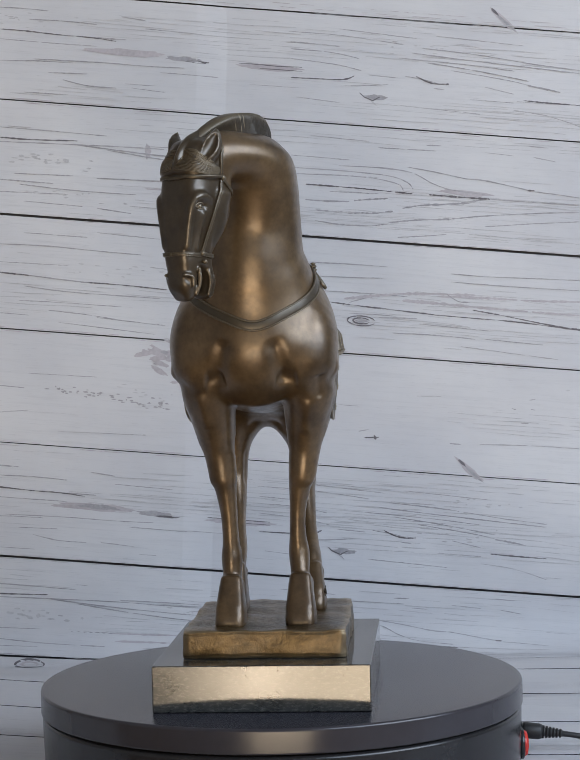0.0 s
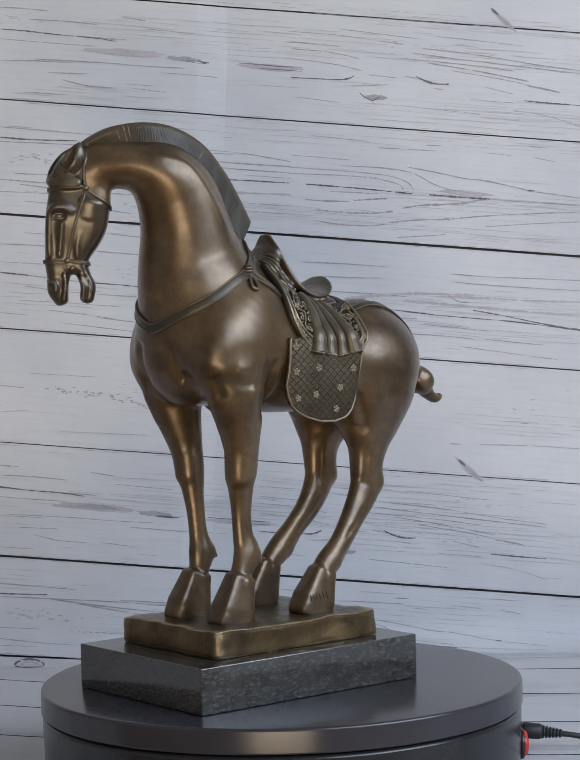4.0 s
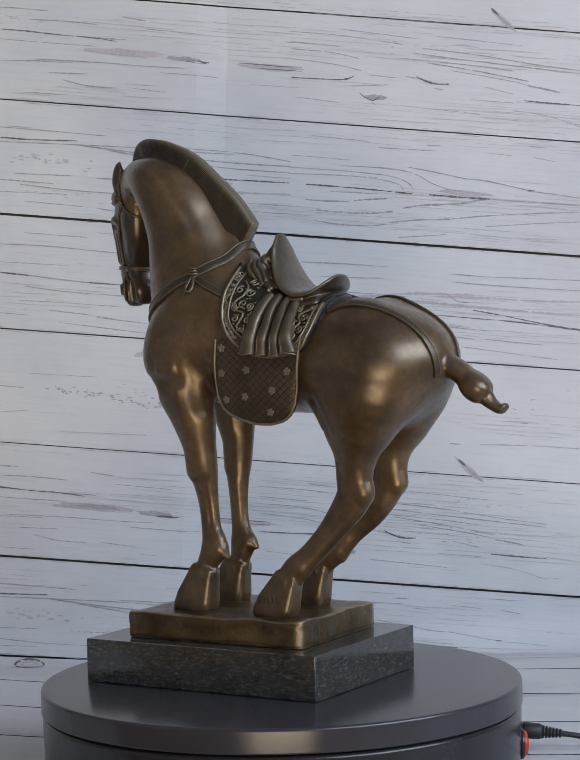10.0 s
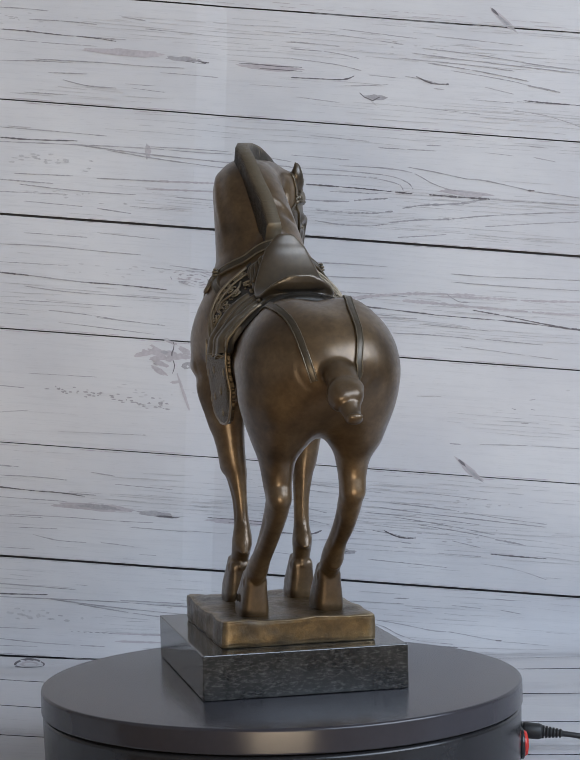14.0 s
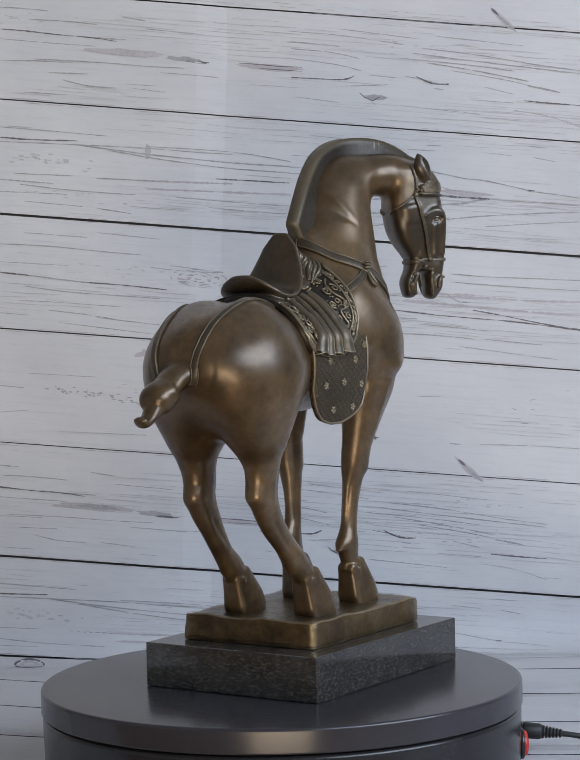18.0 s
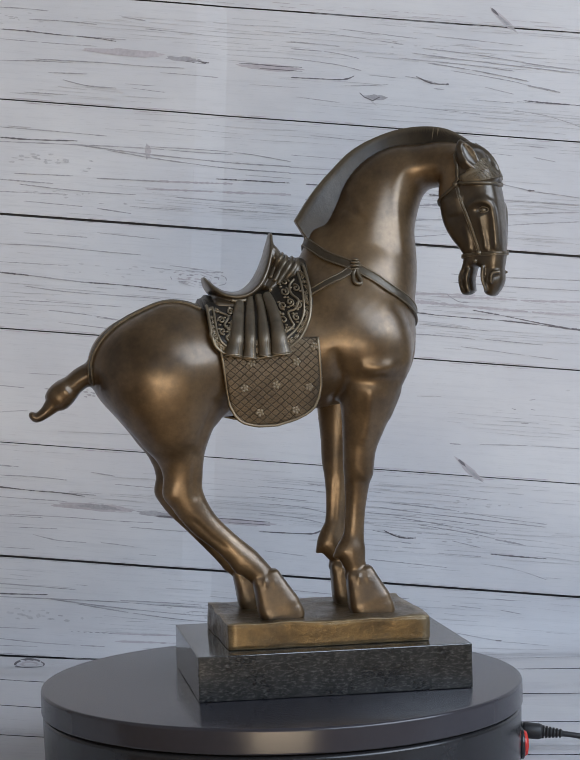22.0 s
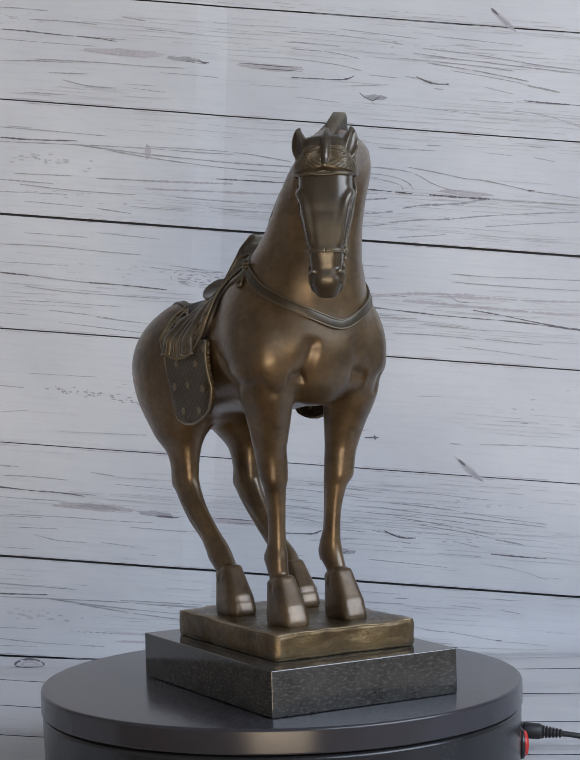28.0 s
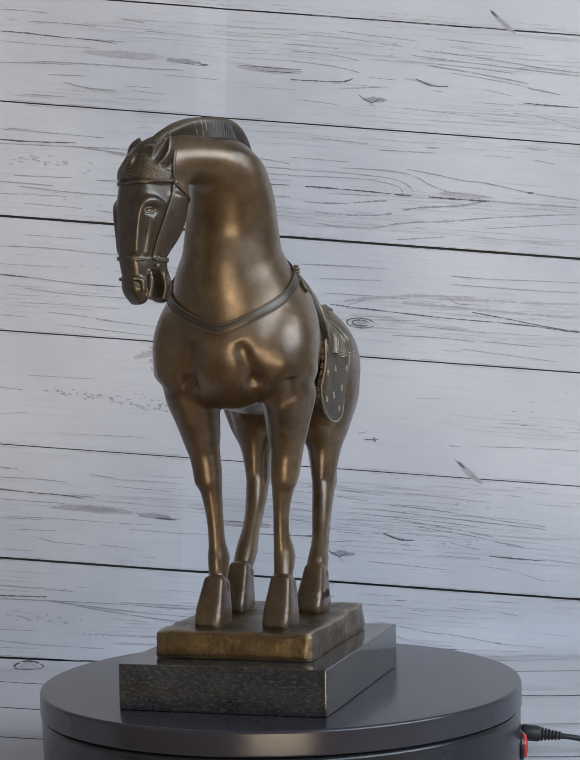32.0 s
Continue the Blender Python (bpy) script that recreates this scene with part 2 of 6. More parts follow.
class Clay:
    """A block of clay on a grid: limbs are pressed into it, melting into what is there, and its skin becomes a mesh."""

    def __init__(self, low, high, step):
        self.low, self.step = np.array(low), step
        self.size = np.ceil((np.array(high) - self.low) / step).astype(int) + 1
        self.field = np.full(self.size, 0.05, np.float32)
        self.axes = [(self.low[i] + step * np.arange(self.size[i])).astype(np.float32) for i in range(3)]

    def limb(self, stations, melt=0.006, lateral=(0, 1, 0), sub=6, cut=False, power=2.0):
        """Stations (x, y, z, half thickness in its plane, half width along lateral); a higher power squares the section."""
        st = smooth_line(stations, sub)
        lat0 = np.array(lateral, float)
        pad = st[:, 3:5].max() + 0.012
        lo_all = np.floor((st[:, :3].min(0) - pad - self.low) / self.step).astype(int).clip(0, self.size - 1)
        hi_all = (np.ceil((st[:, :3].max(0) + pad - self.low) / self.step).astype(int) + 1).clip(1, self.size)
        own = np.full(hi_all - lo_all, 0.05, np.float32)
        for a, b in zip(st, st[1:]):
            pad = max(a[3], a[4], b[3], b[4]) + 0.012
            lo = np.floor((np.minimum(a[:3], b[:3]) - pad - self.low) / self.step).astype(int).clip(0, self.size - 1)
            hi = (np.ceil((np.maximum(a[:3], b[:3]) + pad - self.low) / self.step).astype(int) + 1).clip(1, self.size)
            sl = tuple(slice(lo[i], hi[i]) for i in range(3))
            so = tuple(slice(lo[i] - lo_all[i], hi[i] - lo_all[i]) for i in range(3))
            ax = b[:3] - a[:3]
            ln = np.linalg.norm(ax) + 1e-9
            tv = ax / ln
            lv = lat0 - tv * (lat0 @ tv)
            lv /= np.linalg.norm(lv) + 1e-9
            nv = np.cross(tv, lv)
            x = (self.axes[0][sl[0]] - a[0])[:, None, None]
            y = (self.axes[1][sl[1]] - a[1])[None, :, None]
            z = (self.axes[2][sl[2]] - a[2])[None, None, :]
            al = x * tv[0] + y * tv[1] + z * tv[2]
            t = np.clip(al / ln, 0, 1)
            e = al - t * ln
            u = x * nv[0] + y * nv[1] + z * nv[2]
            v = x * lv[0] + y * lv[1] + z * lv[2]
            rn, rl = a[3] + (b[3] - a[3]) * t, a[4] + (b[4] - a[4]) * t
            re = np.minimum(rn, rl)
            if power > 2:
                k0 = (np.abs(u / rn) ** power + np.abs(v / rl) ** power + np.abs(e / re) ** power) ** (1 / power)
                own[so] = np.minimum(own[so], (k0 - 1) * re)
                continue
            k0 = np.sqrt((u / rn) ** 2 + (v / rl) ** 2 + (e / re) ** 2) + 1e-6
            k1 = np.sqrt((u / rn ** 2) ** 2 + (v / rl ** 2) ** 2 + (e / re ** 2) ** 2) + 1e-6
            own[so] = np.minimum(own[so], k0 * (k0 - 1) / k1)
        sl = tuple(slice(lo_all[i], hi_all[i]) for i in range(3))
        f, d = self.field[sl], own
        if cut:
            d = -d
            h = np.maximum(melt - np.abs(f - d), 0) / melt
            self.field[sl] = np.maximum(f, d) + h * h * melt / 4
        else:
            h = np.maximum(melt - np.abs(f - d), 0) / melt
            self.field[sl] = np.minimum(f, d) - h * h * melt / 4

    def skin(self):
        """Vertices and quads of the surface."""
        F = self.field
        s = F < 0
        nx, ny, nz = (d - 1 for d in F.shape)
        acc = np.zeros((nx, ny, nz, 3), np.float32)
        cnt = np.zeros((nx, ny, nz), np.float32)
        for axis in range(3):
            o1, o2 = [k for k in range(3) if k != axis]
            for i in (0, 1):
                for j in (0, 1):
                    st = [0, 0, 0]
                    st[o1], st[o2] = i, j
                    en = list(st)
                    en[axis] = 1
                    A = F[st[0]:st[0] + nx, st[1]:st[1] + ny, st[2]:st[2] + nz]
                    B = F[en[0]:en[0] + nx, en[1]:en[1] + ny, en[2]:en[2] + nz]
                    m = np.nonzero((A < 0) != (B < 0))
                    t = A[m] / (A[m] - B[m])
                    off = np.tile(np.array(st, np.float32), (len(t), 1))
                    off[:, axis] = t
                    acc[m] += off
                    cnt[m] += 1
        act = cnt > 0
        idx = np.full(cnt.shape, -1, np.int64)
        idx[act] = np.arange(act.sum())
        cells = np.argwhere(act)
        verts = self.low + self.step * (cells + acc[act] / cnt[act][:, None])
        quads = []
        for axis in range(3):
            o1, o2 = (axis + 1) % 3, (axis + 2) % 3
            sl0 = [slice(1, -1)] * 3
            sl1 = [slice(1, -1)] * 3
            sl0[axis], sl1[axis] = slice(0, -1), slice(1, None)
            A, B = s[tuple(sl0)], s[tuple(sl1)]
            e = np.argwhere(A != B)
            inside_first = A[tuple(e.T)]
            base = e.copy()
            for k in (o1, o2):
                base[:, k] += 1
            q = []
            for d1, d2 in ((-1, -1), (0, -1), (0, 0), (-1, 0)):
                c = base.copy()
                c[:, o1] += d1
                c[:, o2] += d2
                q.append(idx[tuple(c.T)])
            q = np.stack(q, 1)
            q[~inside_first] = q[~inside_first][:, ::-1]
            quads.append(q)
        return verts, np.concatenate(quads)


# ---------------------------------------------------------------- the room
def slab(name, label, category, cx, cy, cz, sx, sy, sz, mat):
    bm = bmesh.new()
    box(bm, cx, cy, cz, sx, sy, sz)
    return tagged(part(name, bm, mat, smooth=False), label, category, "", "structure")


# room shell out of view, added to enclose the light and be reflected
FLOOR_Z = -0.82
slab("floor", "warm brown oak floor of the room", "floor", -0.3, -1.2, FLOOR_Z - 0.05, 3.9, 4.0, 0.1, OAK)
slab("ceiling", "plain white painted ceiling", "ceiling", -0.3, -1.2, 2.05, 3.9, 4.0, 0.1, PAINT)
slab("wall_north", "plain painted wall behind the backdrop", "wall", -0.3, 0.75, 0.6, 3.9, 0.1, 2.8, PAINT)
slab("wall_west", "plain painted side wall", "wall", -2.2, -1.2, 0.6, 0.1, 3.8, 2.8, PAINT)


def pierced_wall(name, label, at, axis, span, hole):
    """A wall round one opening; span and hole are (from, to, bottom, top) along the wall."""
    bm = bmesh.new()
    a0, a1, z0, z1 = span
    h0, h1, g0, g1 = hole
    for b0, b1, y0, y1 in ((a0, h0, z0, z1), (h1, a1, z0, z1), (h0, h1, z0, g0), (h0, h1, g1, z1)):
        if b1 - b0 < 0.001 or y1 - y0 < 0.001:
            continue
        if axis == "y":
            box(bm, at, (b0 + b1) / 2, (y0 + y1) / 2, 0.1, b1 - b0, y1 - y0)
        else:
            box(bm, (b0 + b1) / 2, at, (y0 + y1) / 2, b1 - b0, 0.1, y1 - y0)
    return tagged(part(name, bm, PAINT, smooth=False), label, "wall", "", "structure")


# openings added to hold the unseen lamps
pierced_wall("wall_east", "painted side wall out of view with a high opening added for the cool lamp", 1.6, "y", (-3.1, 0.7, FLOOR_Z, 2.0), (-2.45, -0.05, 0.45, 1.75))
pierced_wall("wall_south", "painted wall out of view with a low opening added for the warm lamps", -3.1, "x", (-2.15, 1.55, FLOOR_Z, 2.0), (-0.98, 0.75, FLOOR_Z, 1.2))

TABLE_Z = -0.0685


def build_table():
    t = tagged(new("table"), "wooden table under the printed vinyl sheet", "table")
    bm = bmesh.new()
    box(bm, 0, 0.08, TABLE_Z - 0.015, 1.5, 1.0, 0.03, 0.004)
    part("tabletop", bm, OAK, t)
    for x in (-0.7, 0.7):
        for y in (-0.36, 0.52):
            bm = bmesh.new()
            box(bm, x, y, (FLOOR_Z + TABLE_Z - 0.03) / 2, 0.05, 0.05, TABLE_Z - 0.03 - FLOOR_Z, 0.004)
            part("leg", bm, OAK, t)


build_table()

# ---------------------------------------------------------------- the printed backdrop
TILT = math.tan(radians(5.55))
WALL_Y, FOLD = 0.455, 0.03
BASE_Z = TABLE_Z + 0.002
FLOOR_RISE = 0.25


def sheet(u, w, lift=0.0):
    """A place on the hanging sheet: u across it, w up from the fold (negative along the table), lift off its face."""
    arc = FOLD * math.pi / 2
    k = min(1.0, max(0.0, (u + 0.06) / 0.22))
    sag = 0.012 * k * k * (3 - 2 * k) if u > -0.06 else FLOOR_RISE * (max(u, -0.45) + 0.06) ** 2
    c = u + 0.0335 + 0.055 * max(0.0, 0.52 - w)
    fold = -0.0021 * max(0.0, 1 - abs(c) / (0.026 if c < 0 else 0.060))
    fold -= 0.0012 * max(0.0, 1 - abs(w - 0.19) / 0.045) ** 1.2
    if w > arc / 2:
        h = w - arc / 2
        return Vector((u, WALL_Y - lift - fold, BASE_Z + FOLD + h))
    if w > -arc / 2:
        a = (arc / 2 - w) / FOLD
        c = Vector((u, WALL_Y - FOLD, BASE_Z + FOLD))
        return c + Vector((0, math.cos(a), -math.sin(a))) * (FOLD - lift)
    k = min(1.0, -(w + arc / 2) / 0.10)
    return Vector((u, WALL_Y - FOLD + (w + arc / 2), BASE_Z + lift + sag * k * k * (3 - 2 * k)))


def board(a, b):
    """From along and across the boards, which hang askew, to the sheet's u and w."""
    return a, b - a * TILT


def sheet_patch(bm, a0, a1, b0, b1, na, nb, thick, mat=0):
    uvl = bm.loops.layers.uv.verify()
    # closer rows where the crease runs
    third = na * 3 // 10
    along = [*np.linspace(a0, -0.09, third, False), *np.linspace(-0.09, 0.0, na - 2 * third, False), *np.linspace(0.0, a1, third + 1)]
    top = [[None] * (nb + 1) for _ in range(na + 1)]
    low = [[None] * (nb + 1) for _ in range(na + 1)]
    for i in range(na + 1):
        for j in range(nb + 1):
            u, w = board(along[i], b0 + (b1 - b0) * j / nb)
            top[i][j], low[i][j] = bm.verts.new(sheet(u, w, thick)), bm.verts.new(sheet(u, w, 0.0))
    def quad(vs, uvs, m=mat):
        f = bm.faces.new(vs)
        f.material_index = m
        for lp, uv in zip(f.loops, uvs):
            lp[uvl].uv = uv
    def uv(i, j):
        return (along[i], b0 + (b1 - b0) * j / nb)
    for i in range(na):
        for j in range(nb):
            c = [(i, j), (i + 1, j), (i + 1, j + 1), (i, j + 1)]
            quad([top[x][y] for x, y in c], [uv(x, y) for x, y in c])
    for j in (0, nb):
        edge = [bm.verts.new(top[i][j].co) for i in range(na + 1)]
        for i in range(na):
            quad([low[i][j], low[i + 1][j], edge[i + 1], edge[i]], [uv(i, j), uv(i + 1, j), uv(i + 1, j), uv(i, j)], 1)


# heights of the joints along the sheet, at its middle
PITCH = 0.0985
JOINT0 = 0.0635


JOINT_SHIFT = {5: -0.0050, -1: 0.0100}
JOINT_WIDE = {0: 0.0019, 1: 0.0008, 2: 0.0011, 3: 0.0021, 4: 0.0011, 5: 0.0013}


def build_backdrop():
    back = tagged(new("backdrop"), "white-washed wood-print vinyl backdrop with fold creases", "backdrop", "", "structure")
    bm = bmesh.new()
    sheet_patch(bm, -0.75, 0.75, -0.62, 0.95, 120, 160, -0.0016)
    part("sheet", bm, DARK, back)
    n = 0
    for k in range(-7, 9):
        b0, b1 = JOINT0 + PITCH * k, JOINT0 + PITCH * (k + 1)
        b0, b1 = b0 + JOINT_SHIFT.get(k, 0), b1 + JOINT_SHIFT.get(k + 1, 0)
        wide, wide2 = JOINT_WIDE.get(k, 0.0009 if k > 0 else 0.0024), JOINT_WIDE.get(k + 1, 0.0009 if k >= 0 else 0.0024)
        bm = bmesh.new()
        sheet_patch(bm, -0.75, 0.75, b0 + wide / 2, b1 - wide2 / 2, 400, 12, 0.0008)
        part("plank", bm, [VINYL, DARK], back)
    return back


BACK = build_backdrop()


# ---------------------------------------------------------------- the print on the backdrop
def build_grain(back):
    """Printed grain: fine broken lines that part round the knots, darts and blots."""
    rnd = random.Random(11)
    V, F, M = [], [], []
    knots = []
    turn = [0]

    def flow(a, b):
        for ka, kb, h, ln in knots:
            d = b - kb
            if abs(d) < 0.05:
                b = kb + math.copysign(math.sqrt(d * d + h * h * math.exp(-((a - ka) / ln) ** 2)), d if d else 1)
        return b

    def line(pts, wide, mat, ragged=0.35):
        n = len(pts)
        base = len(V)
        for i, (a, b) in enumerate(pts):
            a2, b2 = pts[min(i + 1, n - 1)]
            a1, b1 = pts[max(i - 1, 0)]
            dx, dy = a2 - a1, b2 - b1
            ln = math.hypot(dx, dy) or 1
            w = wide * (0.25 + 0.75 * math.sin(math.pi * min(1, max(0, (i + 0.3) / (n - 0.4)))) ** 0.5) * (1 + rnd.uniform(-ragged, ragged)) / 2
            for s in (1, -1):
                u, ww = board(a - dy / ln * w * s, b + dx / ln * w * s)
                V.append(tuple(sheet(u, ww, 0.00095 + 0.00001 * (turn[0] % 37))))
        turn[0] += 1
        for i in range(n - 1):
            F.append((base + 2 * i, base + 2 * i + 1, base + 2 * i + 3, base + 2 * i + 2))
            M.append(mat)

    def blot(a, b, la, lb, mat, lean=0.0, n=22):
        ph = rnd.uniform(0, 9)
        base = len(V)
        for i in range(n):
            t = 2 * math.pi * i / n
            k = 1 + 0.35 * noise.noise(Vector((2.2 * math.cos(t) + ph, 2.2 * math.sin(t), ph))) + rnd.uniform(-0.12, 0.12)
            x, y = la * k * math.cos(t), lb * k * math.sin(t)
            u, w = board(a + x * math.cos(lean) - y * math.sin(lean), b + x * math.sin(lean) + y * math.cos(lean))
            V.append(tuple(sheet(u, w, 0.00090 + 0.00001 * (turn[0] % 37))))
        turn[0] += 1
        F.append(tuple(range(base, base + n)))
        M.append(mat)

    def run(a0, a1, b, wide, mat, drift=0.0, wob=0.0006, step=0.006):
        n = max(3, int((a1 - a0) / step))
        ph = rnd.uniform(0, 50)
        line([(a0 + (a1 - a0) * i / n, flow(a0 + (a1 - a0) * i / n, b) + drift * i / n + wob * noise.noise(Vector((ph + i * 0.25, b * 90, 0)))) for i in range(n + 1)], wide, mat)

    for k in range(-6, 8):
        b0 = JOINT0 + PITCH * k
        for _ in range(2):
            knots.append((rnd.uniform(-0.3, 0.35), b0 + PITCH * rnd.uniform(0.25, 0.75), rnd.uniform(0.002, 0.006), rnd.uniform(0.03, 0.06)))
    for k in range(-6, 8):
        b0 = JOINT0 + PITCH * k
        dense = (0.85, 0.08, 0.55, 0.85)[k % 4]
        # groups of long parallel lines
        for _ in range(round(8 * dense)):
            f = rnd.uniform(0.06, 0.9)
            a0 = rnd.uniform(-0.36, 0.2)
            ln = rnd.uniform(0.10, 0.30)
            gap = rnd.uniform(0.0024, 0.0050)
            for j in range(rnd.randint(3, 6)):
                b = b0 + PITCH * f + j * gap
                if b > b0 + PITCH - 0.003:
                    break
                a, end = a0 + rnd.uniform(-0.03, 0.03), a0 + ln + rnd.uniform(-0.05, 0.05)
                while a < end:
                    seg = rnd.uniform(0.012, 0.085)
                    run(a, a + seg, b, rnd.uniform(0.00025, 0.0007), 3, rnd.uniform(-0.001, 0.001))
                    a += seg + rnd.uniform(0.001, 0.02)
        # scattered flecks
        for _ in range(round(45 * dense)):
            a = rnd.uniform(-0.38, 0.42)
            b = b0 + PITCH * rnd.uniform(0.04, 0.96)
            run(a, a + rnd.uniform(0.006, 0.050), b, rnd.uniform(0.0002, 0.0005), 3 if rnd.random() < 0.7 else 0, 0, 0.0003, 0.003)
        # patches of small worn dots
        for _ in range(2):
            ca, cb = rnd.uniform(-0.34, 0.38), b0 + PITCH * rnd.uniform(0.2, 0.8)
            for _ in range(14):
                blot(ca + rnd.gauss(0, 0.022), cb + rnd.gauss(0, 0.0032), rnd.uniform(0.0007, 0.0026), rnd.uniform(0.0003, 0.0007), 3, 0, 9)
        # a ragged line of wear along each joint
        for e in (0.0, 1.0):
            for _ in range(40):
                a = rnd.uniform(-0.38, 0.42)
                run(a, a + rnd.uniform(0.003, 0.02), b0 + PITCH * e + (0.0016 if e == 0 else -0.0016), rnd.uniform(0.0003, 0.0007), 2, 0, 0.0002, 0.003)
    def stroke(wide, ink, *pts):
        """A printed stroke along a smooth line, broken here and there."""
        q = [tuple(p) for p in smooth_line(pts, max(4, round(60 / len(pts))))]
        reach = math.hypot(q[-1][0] - q[0][0], q[-1][1] - q[0][1])
        n = max(4, min(len(q), int(reach / 0.0016)))
        q = [q[round(i * (len(q) - 1) / (n - 1))] for i in range(n)]
        c = 0
        while c < n - 2:
            m = min(n, c + rnd.randint(14, 34))
            line([(a, b + 0.00016 * noise.noise(Vector((a * 260, b * 90, 3)))) for a, b in q[c:m]], wide * (1.3 if ink == 1 else 1.12) * rnd.uniform(0.8, 1.15), ink, 0.45)
            c = m - 1 + (1 if rnd.random() < 0.3 else 0)

    # strokes of the upper two boards, which the pattern repeats four boards lower
    def strokes(da, dy):
        def mark(wide, ink, *pts):
            stroke(wide, ink, *[(a + da, b + dy) for a, b in pts])

        # upper board
        mark(0.0007, 0, (-0.2273, 0.5360), (-0.2066, 0.5363), (-0.1859, 0.5358))
        mark(0.0007, 0, (-0.2027, 0.5275), (-0.1737, 0.5281), (-0.1447, 0.5273))
        mark(0.0008, 0, (-0.1238, 0.5355), (-0.1031, 0.5337))
        mark(0.0008, 1, (-0.2279, 0.5174), (-0.2030, 0.5172), (-0.1741, 0.5160), (-0.1492, 0.5158), (-0.1285, 0.5141))
        mark(0.0007, 0, (-0.1450, 0.5161), (-0.1202, 0.5159))
        mark(0.0006, 0, (-0.2286, 0.4904), (-0.1954, 0.4925), (-0.1664, 0.4930))
        mark(0.0007, 0, (-0.1995, 0.4939), (-0.1456, 0.4950), (-0.1041, 0.4948), (-0.0709, 0.4956))
        mark(0.0006, 0, (-0.1874, 0.4832), (-0.1542, 0.4844))
        mark(0.0008, 0, (-0.1751, 0.4779), (-0.1545, 0.4744), (-0.1296, 0.4742))
        mark(0.0006, 0, (-0.2086, 0.4650), (-0.1713, 0.4653))
        mark(0.0006, 0, (-0.1171, 0.4752), (-0.0881, 0.4736))
        mark(0.0006, 0, (-0.2281, 0.5091), (-0.1908, 0.5086), (-0.1452, 0.5087))
        mark(0.0006, 0, (-0.1033, 0.5267), (-0.0536, 0.5255))
        mark(0.0006, 0, (-0.0918, 0.4903), (-0.0420, 0.4899))
        mark(0.0006, 0, (0.0197, 0.5338), (0.0629, 0.5337), (0.1168, 0.5299))
        mark(0.0006, 0, (0.0211, 0.5252), (0.0627, 0.5242))
        mark(0.0007, 0, (0.0210, 0.5190), (0.0542, 0.5186), (0.0791, 0.5151))
        mark(0.0007, 0, (0.0208, 0.5107), (0.0581, 0.5085), (0.0809, 0.5048))
        mark(0.0007, 1, (0.0204, 0.4945), (0.0370, 0.4949), (0.0537, 0.4953))
        mark(0.0010, 1, (0.0537, 0.4953), (0.0670, 0.4963), (0.0746, 0.4998))
        mark(0.0006, 0, (0.0619, 0.4902), (0.0827, 0.4921), (0.1036, 0.4945))
        mark(0.0008, 0, (0.1183, 0.5027), (0.1328, 0.5012), (0.1453, 0.4989))
        mark(0.0009, 1, (0.1279, 0.5034), (0.1411, 0.4985), (0.1557, 0.4988))
        mark(0.0007, 0, (0.1431, 0.4941), (0.1514, 0.4939))
        mark(0.0007, 0, (0.1334, 0.5278), (0.1625, 0.5267), (0.1875, 0.5252), (0.2290, 0.5213), (0.2690, 0.5189))
        mark(0.0007, 0, (0.1250, 0.5231), (0.1666, 0.5208), (0.2290, 0.5180), (0.2689, 0.5164))
        mark(0.0006, 0, (0.1124, 0.5180), (0.1706, 0.5165), (0.2122, 0.5142))
        mark(0.0008, 0, (0.1373, 0.5157), (0.1706, 0.5128), (0.1955, 0.5101), (0.2246, 0.5064))
        mark(0.0011, 0, (0.2245, 0.5023), (0.2370, 0.5011), (0.2515, 0.4989))
        mark(0.0007, 0, (0.1580, 0.5106), (0.2079, 0.5056), (0.2411, 0.4998))
        mark(0.0008, 1, (0.2201, 0.4895), (0.2409, 0.4890), (0.2684, 0.4889))
        mark(0.0006, 0, (0.1136, 0.4774), (0.1448, 0.4764), (0.1823, 0.4750))
        mark(0.0005, 0, (0.2115, 0.4805), (0.2407, 0.4777), (0.2681, 0.4706))
        mark(0.0006, 0, (0.0871, 0.5016), (0.1120, 0.5009))
        mark(0.0006, 0, (0.0630, 0.5391), (0.1294, 0.5358))
        mark(0.0005, 0, (0.1869, 0.4986), (0.2118, 0.4943))
        mark(0.0005, 0, (0.1461, 0.5391), (0.2210, 0.5364))
        mark(0.0005, 0, (0.0242, 0.4782), (0.0616, 0.4760))
        mark(0.0005, 0, (0.1742, 0.4869), (0.2117, 0.4868))
        # second board
        mark(0.0006, 0, (-0.2302, 0.4336), (-0.1888, 0.4333), (-0.1390, 0.4325))
        mark(0.0008, 1, (-0.2305, 0.4248), (-0.2056, 0.4246), (-0.1641, 0.4265))
        mark(0.0008, 0, (-0.2306, 0.4211), (-0.1725, 0.4229), (-0.1060, 0.4245), (-0.0644, 0.4243), (-0.0311, 0.4251))
        mark(0.0009, 0, (-0.1683, 0.4232), (-0.1020, 0.4194), (-0.0313, 0.4176), (0.0186, 0.4180))
        mark(0.0008, 0, (-0.1393, 0.4204), (-0.0875, 0.4155), (-0.0356, 0.4127), (0.0185, 0.4126))
        mark(0.0007, 0, (-0.1018, 0.4261), (-0.0311, 0.4268), (0.0187, 0.4222))
        mark(0.0008, 1, (-0.0463, 0.4028), (-0.0150, 0.4034), (0.0183, 0.4038))
        mark(0.0008, 0, (-0.2315, 0.3886), (-0.1859, 0.3883))
        mark(0.0007, 0, (-0.2189, 0.3946), (-0.1690, 0.3962))
